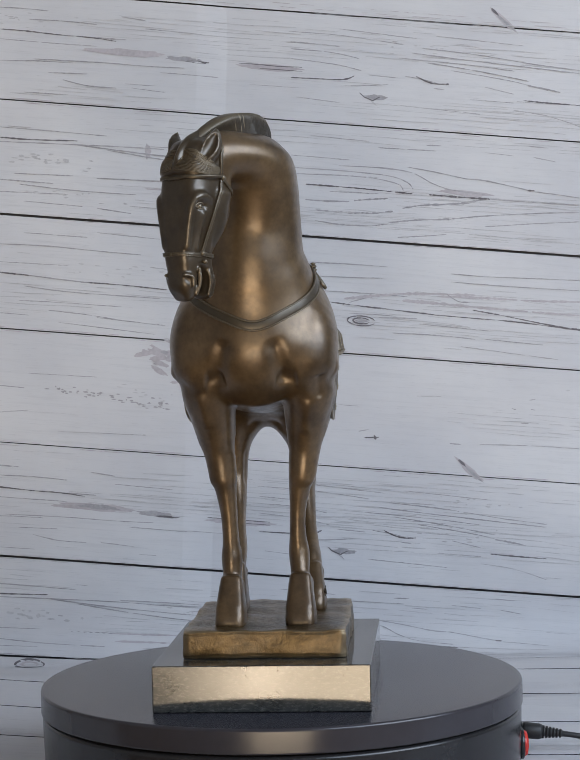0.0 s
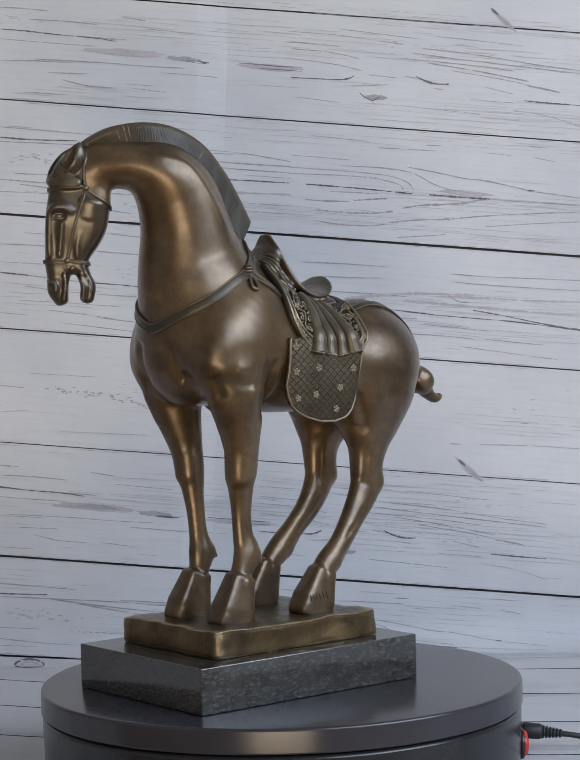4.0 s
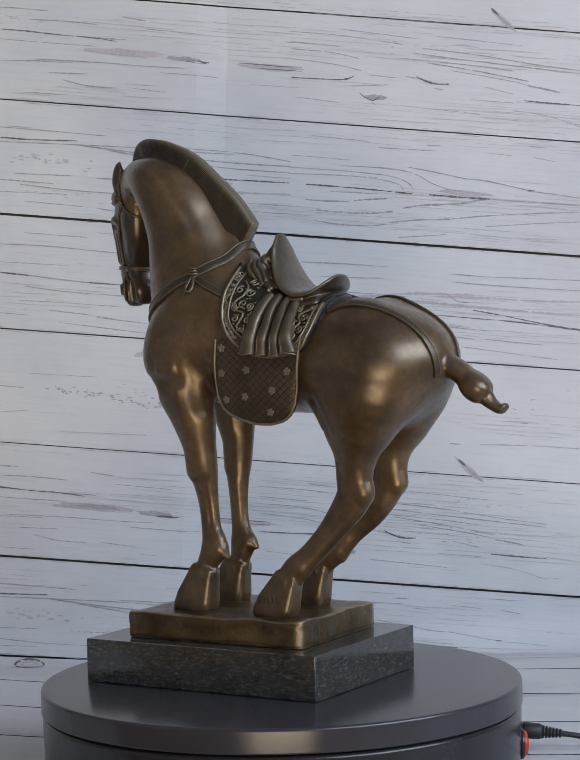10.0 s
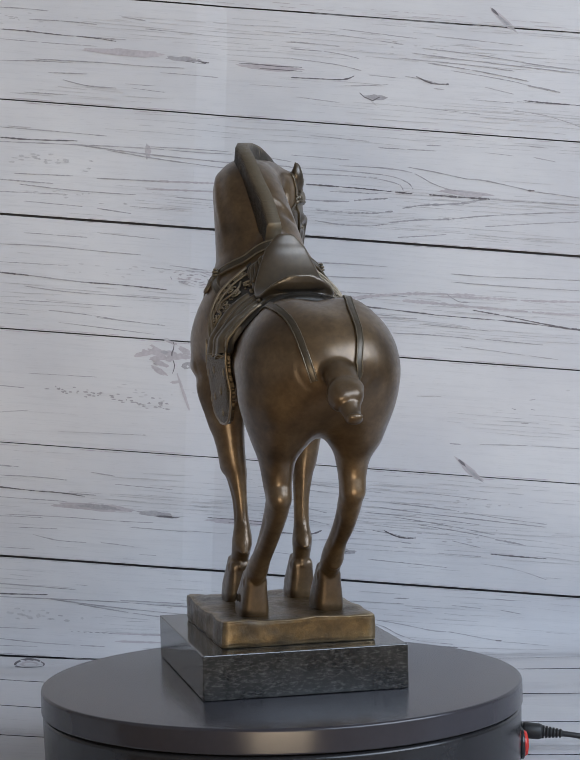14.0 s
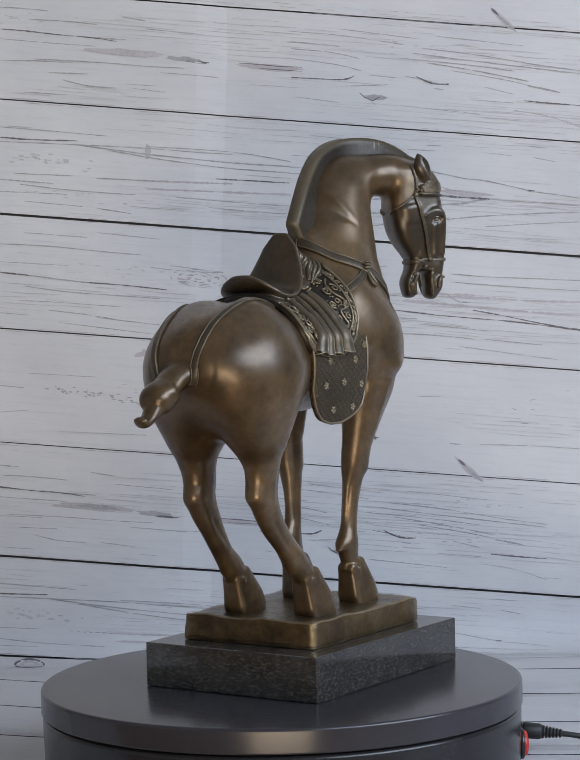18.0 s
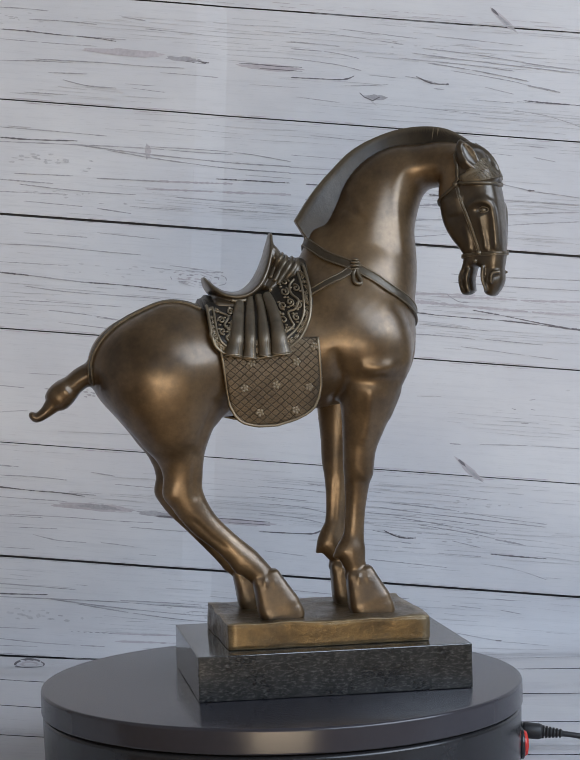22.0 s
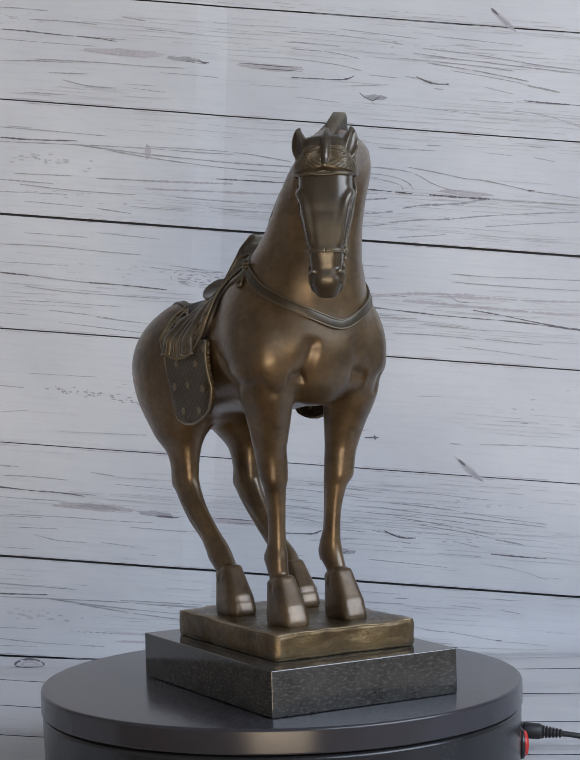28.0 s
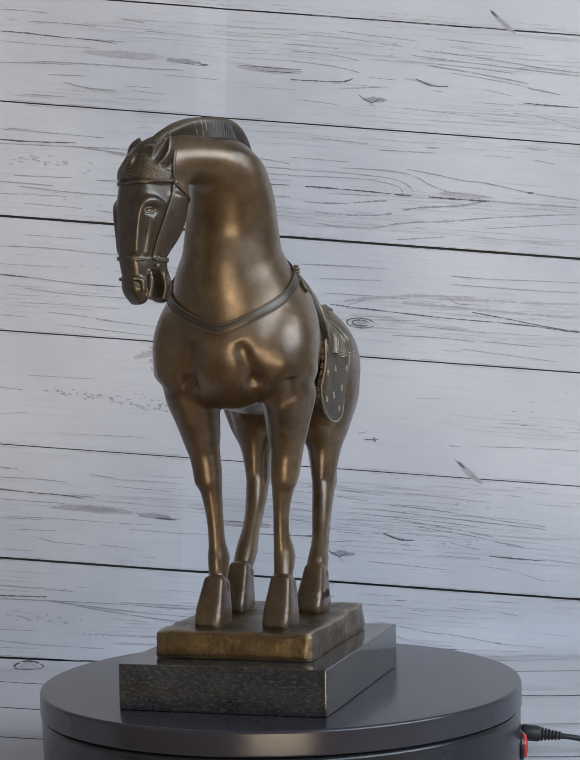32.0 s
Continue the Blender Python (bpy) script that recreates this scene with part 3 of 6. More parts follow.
        mark(0.0009, 0, (-0.1483, 0.3956), (-0.0942, 0.3971))
        mark(0.0008, 0, (-0.2150, 0.3857), (-0.1694, 0.3837), (-0.1154, 0.3839))
        mark(0.0006, 0, (-0.2318, 0.3782), (-0.1736, 0.3800))
        mark(0.0007, 0, (-0.2113, 0.3714), (-0.1614, 0.3705))
        mark(0.0006, 0, (-0.1490, 0.3698), (-0.1199, 0.3674))
        mark(0.0017, 2, (-0.1069, 0.3896), (-0.0445, 0.3917), (0.0180, 0.3938))
        mark(0.0007, 0, (-0.0821, 0.3843), (-0.0322, 0.3839), (0.0178, 0.3838))
        mark(0.0006, 0, (-0.0531, 0.3777), (0.0135, 0.3768))
        mark(0.0015, 2, (-0.1067, 0.3966), (-0.0651, 0.3981), (-0.0318, 0.3997))
        mark(0.0008, 0, (0.0169, 0.4174), (0.0602, 0.4177), (0.1018, 0.4163), (0.1184, 0.4117), (0.1233, 0.4062))
        mark(0.0008, 0, (0.0168, 0.4120), (0.0601, 0.4136), (0.0893, 0.4132), (0.1100, 0.4098), (0.1149, 0.4047))
        mark(0.0008, 0, (0.0603, 0.4219), (0.0978, 0.4226), (0.1228, 0.4203), (0.1393, 0.4128), (0.1559, 0.4082), (0.1850, 0.4062))
        mark(0.0008, 0, (0.1187, 0.4250), (0.1437, 0.4223), (0.1686, 0.4187), (0.1853, 0.4183), (0.2227, 0.4127))
        mark(0.0011, 1, (0.2219, 0.4126), (0.2277, 0.4127))
        mark(0.0007, 0, (0.2277, 0.4118), (0.2477, 0.4108), (0.2669, 0.4093))
        mark(0.0009, 1, (0.0308, 0.4039), (0.0766, 0.4036), (0.1224, 0.4024))
        mark(0.0011, 1, (0.1370, 0.4026), (0.1641, 0.4025), (0.1891, 0.4027))
        mark(0.0006, 0, (0.1891, 0.4027), (0.2267, 0.4026), (0.2668, 0.4031))
        mark(0.0011, 0, (0.0304, 0.3906), (0.0471, 0.3906), (0.0680, 0.3917))
        mark(0.0011, 0, (0.0722, 0.3928), (0.0889, 0.3953), (0.1014, 0.3967))
        mark(0.0014, 0, (0.0386, 0.3824), (0.0594, 0.3819), (0.0886, 0.3832), (0.1054, 0.3861))
        mark(0.0014, 0, (0.1138, 0.3892), (0.1305, 0.3930), (0.1640, 0.3971), (0.1849, 0.4024))
        mark(0.0008, 0, (0.0384, 0.3732), (0.0592, 0.3714), (0.0842, 0.3720), (0.1009, 0.3749))
        mark(0.0013, 0, (0.1010, 0.3758), (0.1219, 0.3794), (0.1553, 0.3831))
        mark(0.0008, 0, (0.1553, 0.3831), (0.1846, 0.3878), (0.2265, 0.3930), (0.2667, 0.3972))
        mark(0.0008, 0, (0.1090, 0.3639), (0.1341, 0.3670), (0.1509, 0.3695))
        mark(0.0007, 0, (0.1845, 0.3786), (0.2263, 0.3842), (0.2665, 0.3889))
        mark(0.0006, 0, (0.0515, 0.3992), (0.0932, 0.4002))
        mark(0.0006, 0, (0.0188, 0.4280), (0.0688, 0.4275))
        mark(0.0006, 0, (0.0940, 0.4398), (0.1440, 0.4406))
        mark(0.0008, 0, (0.1358, 0.4450), (0.1483, 0.4455))
        mark(0.0008, 0, (0.2235, 0.4507), (0.2401, 0.4502))
        mark(0.0006, 0, (0.2274, 0.4414), (0.2462, 0.4390))
        mark(0.0006, 0, (0.0359, 0.4459), (0.0858, 0.4446))
        mark(0.0005, 0, (0.1858, 0.4424), (0.2108, 0.4414))

    strokes(0.0, 0.0)
    strokes(-0.0365, -4 * PITCH)
    mark = stroke
    # third board
    mark(0.0007, 0, (0.0250, 0.3368), (0.0667, 0.3378), (0.1001, 0.3378))
    mark(0.0008, 0, (0.0414, 0.3255), (0.0748, 0.3267), (0.0957, 0.3278))
    mark(0.0006, 0, (0.1543, 0.3359), (0.1836, 0.3356), (0.2254, 0.3370), (0.2656, 0.3383))
    mark(0.0006, 0, (0.1542, 0.3288), (0.2085, 0.3286), (0.2654, 0.3295))
    mark(0.0006, 0, (0.0453, 0.3133), (0.0996, 0.3139))
    mark(0.0021, 2, (0.0619, 0.3078), (0.0912, 0.3125), (0.1205, 0.3163), (0.1749, 0.3190))
    mark(0.0019, 2, (0.1414, 0.3153), (0.1832, 0.3171), (0.2250, 0.3177), (0.2652, 0.3198))
    mark(0.0021, 2, (0.1120, 0.3098), (0.1413, 0.3095), (0.1663, 0.3092))
    mark(0.0019, 2, (0.1496, 0.3092), (0.2039, 0.3082), (0.2650, 0.3081))
    mark(0.0008, 0, (0.0660, 0.3048), (0.0912, 0.3125), (0.1163, 0.3135))
    mark(0.0008, 0, (0.1498, 0.3184), (0.1601, 0.3125), (0.1706, 0.3125))
    mark(0.0008, 1, (0.0493, 0.3040), (0.0743, 0.3024), (0.0993, 0.3014), (0.1410, 0.2994))
    mark(0.0008, 1, (0.1410, 0.2994), (0.1745, 0.2989), (0.2079, 0.2985), (0.2413, 0.2967), (0.2647, 0.2951))
    mark(0.0008, 1, (0.1725, 0.3059), (0.1913, 0.3039), (0.2080, 0.3018))
    mark(0.0008, 1, (0.2080, 0.3018), (0.2372, 0.2981), (0.2648, 0.2959))
    mark(0.0006, 0, (0.0908, 0.2936), (0.1242, 0.2952))
    mark(0.0007, 0, (0.1030, 0.2811), (0.1407, 0.2818), (0.1741, 0.2809))
    mark(0.0005, 0, (0.1241, 0.2906), (0.1868, 0.2890))
    mark(0.0006, 0, (0.1825, 0.2815), (0.2327, 0.2802))
    mark(0.0005, 0, (0.1614, 0.2737), (0.2450, 0.2685))
    mark(0.0007, 0, (-0.2331, 0.3332), (-0.1915, 0.3342), (-0.1500, 0.3331), (-0.1125, 0.3325))
    mark(0.0008, 1, (-0.2338, 0.3086), (-0.2089, 0.3079))
    mark(0.0008, 0, (-0.2089, 0.3079), (-0.1840, 0.3064), (-0.1590, 0.3053))
    mark(0.0008, 1, (-0.1590, 0.3053), (-0.1299, 0.3054), (-0.0904, 0.3041))
    mark(0.0007, 0, (-0.2133, 0.2984), (-0.1718, 0.2960), (-0.0968, 0.2961))
    mark(0.0006, 0, (-0.2178, 0.2856), (-0.1928, 0.2862), (-0.1304, 0.2866))
    mark(0.0007, 0, (-0.1930, 0.2790), (-0.1639, 0.2778), (-0.1349, 0.2754))
    mark(0.0006, 0, (-0.2348, 0.2739), (-0.2098, 0.2736))
    mark(0.0005, 0, (-0.2120, 0.3443), (-0.1580, 0.3442))
    mark(0.0005, 0, (-0.1495, 0.3489), (-0.0955, 0.3471))
    mark(0.0005, 0, (-0.2335, 0.3178), (-0.1753, 0.3187))
    mark(0.0006, 0, (-0.1515, 0.2758), (-0.0933, 0.2730))
    mark(0.0006, 0, (-0.1850, 0.2692), (-0.1018, 0.2649))
    mark(0.0006, 0, (-0.1045, 0.3223), (-0.0712, 0.3214), (-0.0420, 0.3223))
    mark(0.0006, 0, (-0.0878, 0.3252), (-0.0420, 0.3227))
    # fourth board
    mark(0.0007, 0, (-0.2366, 0.2111), (-0.2283, 0.2109), (-0.2158, 0.2105))
    mark(0.0005, 0, (-0.2112, 0.2234), (-0.1529, 0.2243))
    mark(0.0006, 0, (-0.2372, 0.1880), (-0.2121, 0.1915))
    mark(0.0013, 1, (0.0852, 0.1914), (0.0863, 0.1877))
    mark(0.0008, 1, (0.0767, 0.1887), (0.0893, 0.1900))
    mark(0.0008, 0, (0.2200, 0.2315), (0.2250, 0.2327))
    mark(0.0008, 0, (0.2047, 0.2232), (0.2081, 0.2226))
    mark(0.0009, 0, (0.2211, 0.2236), (0.2248, 0.2234))
    mark(0.0008, 0, (0.1504, 0.1890), (0.1596, 0.1889))
    mark(0.0005, 0, (0.1764, 0.1901), (0.2226, 0.1922), (0.2628, 0.1926))
    mark(0.0007, 0, (0.2125, 0.2112), (0.2187, 0.2112))
    mark(0.0005, 0, (0.0718, 0.1938), (0.0803, 0.1961))
    mark(0.0005, 0, (0.1228, 0.2281), (0.1437, 0.2293))
    mark(0.0005, 0, (0.0556, 0.2157), (0.0723, 0.2157))
    mark(0.0005, 0, (-0.1876, 0.1749), (-0.1124, 0.1770))
    # the marks that stand out, repeated one pattern length lower
    rep = PITCH * 4
    for dy, da in ((0.0, 0.0), (-rep, -0.0365)):
        blot(-0.1213 + da, 0.5054 + dy, 0.034, 0.0030, 2)
        blot(-0.1213 + 0.004 + da, 0.5054 + dy + 0.0005, 0.018, 0.0022, 0)
        blot(-0.0712 + da, 0.5032 + dy, 0.014, 0.0022, 0)
        blot(-0.0712 + 0.012 + da, 0.5032 + dy - 0.0016, 0.010, 0.0010, 1)
        blot(0.0039 + da, 0.5016 + dy, 0.028, 0.0026, 2)
        run(0.0039 - 0.028 + da, 0.0039 + 0.026 + da, 0.5016 + dy + 0.0018, 0.0008, 1)
        run(0.0039 - 0.010 + da, 0.0039 + 0.026 + da, 0.5016 + dy - 0.0012, 0.0006, 1)
        p0, p1 = (0.1927, 0.5703 - (0.0035 if not dy else 0)), (0.2148, 0.5510 - (0.0035 if not dy else 0))
        a0, b0, a1, b1 = p0[0] + da, p0[1] + dy, p1[0] + da, p1[1] + dy
        lean = math.atan2(b1 - b0, a1 - a0)
        blot((a0 + a1) / 2, (b0 + b1) / 2, math.hypot(a1 - a0, b1 - b0) / 2, 0.0026, 2, lean)
        blot((a0 * 0.4 + a1 * 0.6), (b0 * 0.4 + b1 * 0.6), math.hypot(a1 - a0, b1 - b0) * 0.36, 0.0013, 0, lean)
        blot(a0 + 0.004, b0 - 0.003, 0.004, 0.0012, 1, lean)
        a, b = 0.0891, 0.4828
        blot(a + 0.004 + da, b + dy, 0.010, 0.0022, 0)
        line([(a - 0.010 + da, b + 0.003 + dy), (a - 0.006 + da, b - 0.0005 + dy), (a + 0.001 + da, b - 0.0030 + dy), (a + 0.007 + da, b + 0.0005 + dy)], 0.0009, 1)
        line([(a - 0.001 + da, b - 0.0030 + dy), (a + 0.0022 + da, b - 0.0052 + dy), (a + 0.004 + da, b - 0.0072 + dy)], 0.0005, 0)
    a, b = 0.0761, 0.2896
    for r in (1.0, 0.6):
        line([(a + 0.012 * r * math.cos(t), b + 0.0042 * r * math.sin(t)) for t in [0.3 + 5.6 * i / 18 for i in range(19)]], 0.0012, 1)
    blot(a, b, 0.005, 0.0016, 0)
    run(a - 0.01, a + 0.03, b + 0.006, 0.0006, 0)
    a, b = -0.0632, 0.3158
    for r in (1.0, 0.72, 0.45):
        pts = [(a + 0.024 * r * math.cos(t), b + 0.0070 * r * math.sin(t) + 0.0006 * math.sin(5 * t)) for t in [2 * math.pi * i / 40 for i in range(41)]]
        for c in range(0, 38, 5):
            line(pts[c:c + rnd.randint(3, 5)], rnd.uniform(0.0004, 0.0010), rnd.choice((0, 2, 2)))
    for _ in range(14):
        blot(a + rnd.gauss(0, 0.012), b + rnd.gauss(0, 0.0025), rnd.uniform(0.001, 0.004), 0.0006, rnd.choice((0, 2)), 0, 9)
    a, b = -0.0899, 0.2448
    for _ in range(18):
        blot(a + rnd.gauss(0, 0.012), b + rnd.gauss(0, 0.007), rnd.uniform(0.003, 0.009), rnd.uniform(0.0012, 0.0034), 2 if rnd.random() < 0.75 else 0, rnd.uniform(-0.5, 0.5))
    line([(a + 0.003 + 0.0012 * math.sin(i * 1.3), b + 0.016 - 0.0036 * i) for i in range(9)], 0.0010, 1)
    line([(a + 0.006 + 0.0011 * i, b - 0.012 - 0.0035 * i) for i in range(10)], 0.0022, 2)
    for r in (1.0, 0.55):
        line([(-0.215 + 0.0125 * r * math.cos(t), -0.0370 + 0.0085 * r * math.sin(t)) for t in [2 * math.pi * i / 24 for i in range(25)]], 0.0030, 1 if r == 1.0 else 2)
    a, b = -0.1045, 0.4217
    blot(a, b, 0.0018, 0.0065, 0)
    blot(a + 0.0006, b, 0.0028, 0.0050, 2)
    blot(0.1683, 0.4062, 0.024, 0.0022, 2, -0.02)
    for da, dy in ((0.0, 0.0), (-0.0365, -rep)):
        for _ in range(26):
            blot(-0.195 + da + rnd.gauss(0, 0.022), 0.4085 + dy + rnd.gauss(0, 0.0025), rnd.uniform(0.0010, 0.0030), rnd.uniform(0.0005, 0.0011), 3, 0, 12)
    for _ in range(60):
        f = rnd.random()
        blot(-0.1928 + 0.1019 * f + rnd.gauss(0, 0.003), 0.2122 + -0.0085 * f + rnd.gauss(0, 0.0022), rnd.uniform(0.0006, 0.0022), rnd.uniform(0.0004, 0.0008), 0, 0, 9)
    me = bpy.data.meshes.new("printed_grain")
    me.from_pydata(V, [], F)
    me.polygons.foreach_set("material_index", M)
    for m in (INK, INK_DEEP, INK_PINK, INK_PALE):
        me.materials.append(m)
    ob = tagged(new("printed_grain", me), "grey printed wood grain and knots", "", "", "stuff")
    ob.parent = back


build_grain(BACK)


# ---------------------------------------------------------------- the turntable
def build_turntable():
    t = tagged(new("turntable"), "round black plastic motorised display turntable on the table", "turntable")
    bm = bmesh.new()
    lathe(bm, [(0, -0.0150), (0.146, -0.0150), (0.1497, -0.0147), (0.1503, -0.0140), (0.1503, -0.0136), (0.1503, -0.0020), (0.1503, -0.0016), (0.1500, -0.0007),
               (0.1493, -0.0001), (0.1485, 0.0), (0.07, 0.0), (0, 0.0)], 160)
    plate = part("plate", bm, DISC, t, "satin dark grey rotating plate")
    bm = bmesh.new()
    lathe(bm, [(0, -0.062), (0.146, -0.062), (0.148, -0.060), (0.1481, -0.058), (0.1492, -0.030), (0.1494, -0.0188), (0.1494, -0.0178), (0.1485, -0.0160), (0.140, -0.0158), (0, -0.0158)], 160)
    body = part("body", bm, CASE, t, "gloss black round housing")
    for a in (30, 120, 210, 300):
        bm = bmesh.new()
        lathe(bm, [(0, -0.0668), (0.010, -0.0668), (0.0105, -0.0645), (0.010, -0.062), (0, -0.062)], 20,
              (0.125 * math.cos(radians(a)), 0.125 * math.sin(radians(a)), 0))
        part("foot", bm, RUBBER, t, "black rubber foot")
    bm = bmesh.new()
    lathe(bm, [(0, 0), (0.0098, 0), (0.0098, 0.0026), (0.0090, 0.0032), (0.0084, 0.0030), (0.0084, 0.0012), (0, 0.0012)], 32, (0.1470, -0.010, -0.0430), (1, 0, 0))
    sw = part("switch_frame", bm, CASE, t)
    bm = bmesh.new()
    lathe(bm, [(0, 0), (0.0080, 0), (0.0080, 0.0030), (0.0072, 0.0042), (0.0040, 0.0050), (0, 0.0052)], 32, (0.1480, -0.010, -0.0430), (1, 0, 0))
    part("rocker", bm, RED, sw, "red rocker switch")
    bm = bmesh.new()
    lathe(bm, [(0, 0), (0.0048, 0), (0.0048, 0.004), (0.003, 0.004), (0.003, 0.001), (0, 0.001)], 24, (0.1478, 0.010, -0.0389), (1, 0, 0))
    part("power_socket", bm, CASE, t)
    return plate


PLATE = build_turntable()


def build_cable():
    c = tagged(new("power_cable"), "black power cable with a moulded plug in the turntable", "cable")
    ax = Vector((1.0, 0.0, -0.12)).normalized()
    p0 = Vector((0.1520, 0.010, -0.0390))
    bm = bmesh.new()
    lathe(bm, [(0, 0), (0.0046, 0), (0.0051, 0.001), (0.0051, 0.0105), (0.0043, 0.0125), (0, 0.0125)], 28, p0, ax)
    part("plug", bm, RUBBER, c, "moulded black barrel plug")
    bm = bmesh.new()
    prof = [(0, 0.012)]
    for i in range(6):
        r = 0.0042 - 0.00028 * i
        z = 0.0125 + i * 0.0022
        prof += [(r * 0.72, z), (r, z + 0.0003), (r, z + 0.0013), (r * 0.72, z + 0.0016)]
    prof += [(0.0019, 0.0262), (0, 0.0262)]
    lathe(bm, prof, 24, p0, ax)
    part("strain_relief", bm, RUBBER, c, "ribbed black strain relief")
    bm = bmesh.new()
    q = p0 + ax * 0.025
    pts = smooth_line([q, q + Vector((0.012, 0, -0.0020)), q + Vector((0.035, 0.004, -0.008)), q + Vector((0.08, 0.012, -0.016)),
                       q + Vector((0.16, 0.03, -0.010)), q + Vector((0.3, 0.08, 0.006))], 8)
    pipe(bm, pts, 0.0018, 10)
    part("lead", bm, RUBBER, c)


build_cable()

# ---------------------------------------------------------------- the sculpture
SCULPTURE = tagged(new("horse_sculpture"), "brown bronze saddled horse on a stepped bronze and dark marble plinth", "sculpture")


def build_plinths():
    bm = bmesh.new()
    box(bm, 0.0233, -0.0028, 0.01375, 0.1664, 0.1262, 0.0271, 0.0006, 2)
    part("marble_plinth", bm, STONE, SCULPTURE, "polished dark grey marble slab with pale flecks", False)
    bm = bmesh.new()
    bmesh.ops.create_cube(bm, size=1.0)
    bmesh.ops.transform(bm, matrix=Matrix.Diagonal((0.1246, 0.0960, 0.0160, 1)), verts=bm.verts)
    bmesh.ops.subdivide_edges(bm, edges=bm.edges, cuts=22, use_grid_fill=True)
    for v in bm.verts:
        c = v.co
        ex, ey, ez = 0.0623 - abs(c.x), 0.048 - abs(c.y), 0.008 - abs(c.z)
        r = 0.0016
        for (a, b, ia, ib) in ((ex, ey, 0, 1), (ex, ez, 0, 2), (ey, ez, 1, 2)):
            if a < r and b < r:
                c[ia] -= math.copysign((r - a) * 0.15, c[ia])
                c[ib] -= math.copysign((r - b) * 0.15, c[ib])
        j = noise.noise_vector(c * 55.0) * 0.0014 + noise.noise_vector(c * 170.0) * 0.00055
        if c.z < -0.0075:
            j.z = 0
        v.co = c + j
    bmesh.ops.transform(bm, matrix=pose(0.022, -0.003, 0.0273 + 0.0080, 0, 0, 0.6), verts=bm.verts)
    part("bronze_plinth", bm, PLINTH, SCULPTURE, "cast bronze slab with uneven rubbed golden edges")


build_plinths()

# slope of the body's middle line across
def mid(x):
    return -0.0085 + 0.02 * x


def sculpt_horse():
    clay = Clay((-0.160, -0.068, 0.040), (0.152, 0.052, 0.350), 0.0009)
    L = clay.limb
    # trunk
    L([(-0.0972, -0.0124, 0.2000, 0.0165, 0.0265), (-0.0885, -0.0123, 0.1985, 0.0285, 0.0380), (-0.0755, -0.0121, 0.1965, 0.0362, 0.0440),
       (-0.059, -0.0112, 0.1985, 0.0358, 0.0442), (-0.040, mid(-.04), 0.2000, 0.0345, 0.0430), (-0.020, mid(-.02), 0.2010, 0.0345, 0.0420),
       (0.002, mid(0), 0.2050, 0.0380, 0.0430), (0.023, mid(.02), 0.2110, 0.0415, 0.0455), (0.042, mid(.04), 0.2140, 0.0405, 0.0478),
       (0.0535, mid(.06), 0.2120, 0.0335, 0.0460), (0.0620, mid(.07), 0.2090, 0.0250, 0.0380), (0.0665, mid(.08), 0.2070, 0.0170, 0.0280)], 0.004, (0, 1, 0), 12)
    # neck and its crest
    L([(0.0450, -0.007, 0.2300, 0.0388, 0.041), (0.0522, -0.007, 0.2440, 0.0370, 0.0365), (0.0575, -0.0060, 0.2596, 0.0334, 0.0305), (0.0627, -0.0038, 0.2800, 0.0276, 0.0272),
       (0.0697, -0.0018, 0.2988, 0.0248, 0.0245), (0.0803, -0.0020, 0.3118, 0.0202, 0.0225), (0.0942, -0.0088, 0.3180, 0.0148, 0.0188),
       (0.110, -0.0205, 0.3190, 0.0140, 0.0150), (0.120, -0.030, 0.3140, 0.0130, 0.0140)], 0.012, (0, 1, 0), 14)
    # withers behind the mane
    L([(0.0282, -0.007, 0.2750, 0.0062, 0.0080), (0.0265, -0.007, 0.2640, 0.0080, 0.0130), (0.0240, -0.007, 0.2530, 0.0100, 0.0180)], 0.008)
    # chest and shoulders
    for s in (1, -1):
        y0 = mid(.07)
        L([(0.0645, y0 + s * 0.0205, 0.2075, 0.0160, 0.0165), (0.0615, y0 + s * 0.0245, 0.196, 0.0165, 0.0150)], 0.006)
        L([(0.030, y0 + s * 0.030, 0.236, 0.015, 0.010), (0.051, y0 + s * 0.035, 0.214, 0.022, 0.014), (0.0585, y0 + s * 0.034, 0.199, 0.0195, 0.0145)], 0.008)
        L([(0.0560, y0 + s * 0.0385, 0.2130, 0.0115, 0.0085), (0.0625, y0 + s * 0.0345, 0.2040, 0.0130, 0.0100), (0.0620, y0 + s * 0.0320, 0.1940, 0.0110, 0.0090)], 0.0045)
        L([(-0.066, -0.0122 + s * 0.0190, 0.2220, 0.0140, 0.0120), (-0.068, -0.0122 + s * 0.0205, 0.2080, 0.0240, 0.0190), (-0.069, -0.0122 + s * 0.0215, 0.1930, 0.0282, 0.0213),
           (-0.0690, -0.0122 + s * 0.0220, 0.1770, 0.0280, 0.0205), (-0.0675, -0.0122 + s * 0.0225, 0.1600, 0.0205, 0.0155)], 0.018, (0, 1, 0), 10)
    # breast between the shoulders, hanging a little before the legs
    L([(0.0660, mid(.07), 0.2120, 0.0130, 0.0180), (0.0700, mid(.07), 0.2030, 0.0130, 0.0165), (0.0700, mid(.07), 0.1930, 0.0120, 0.0165), (0.0640, mid(.07), 0.1840, 0.0100, 0.0180)], 0.010)
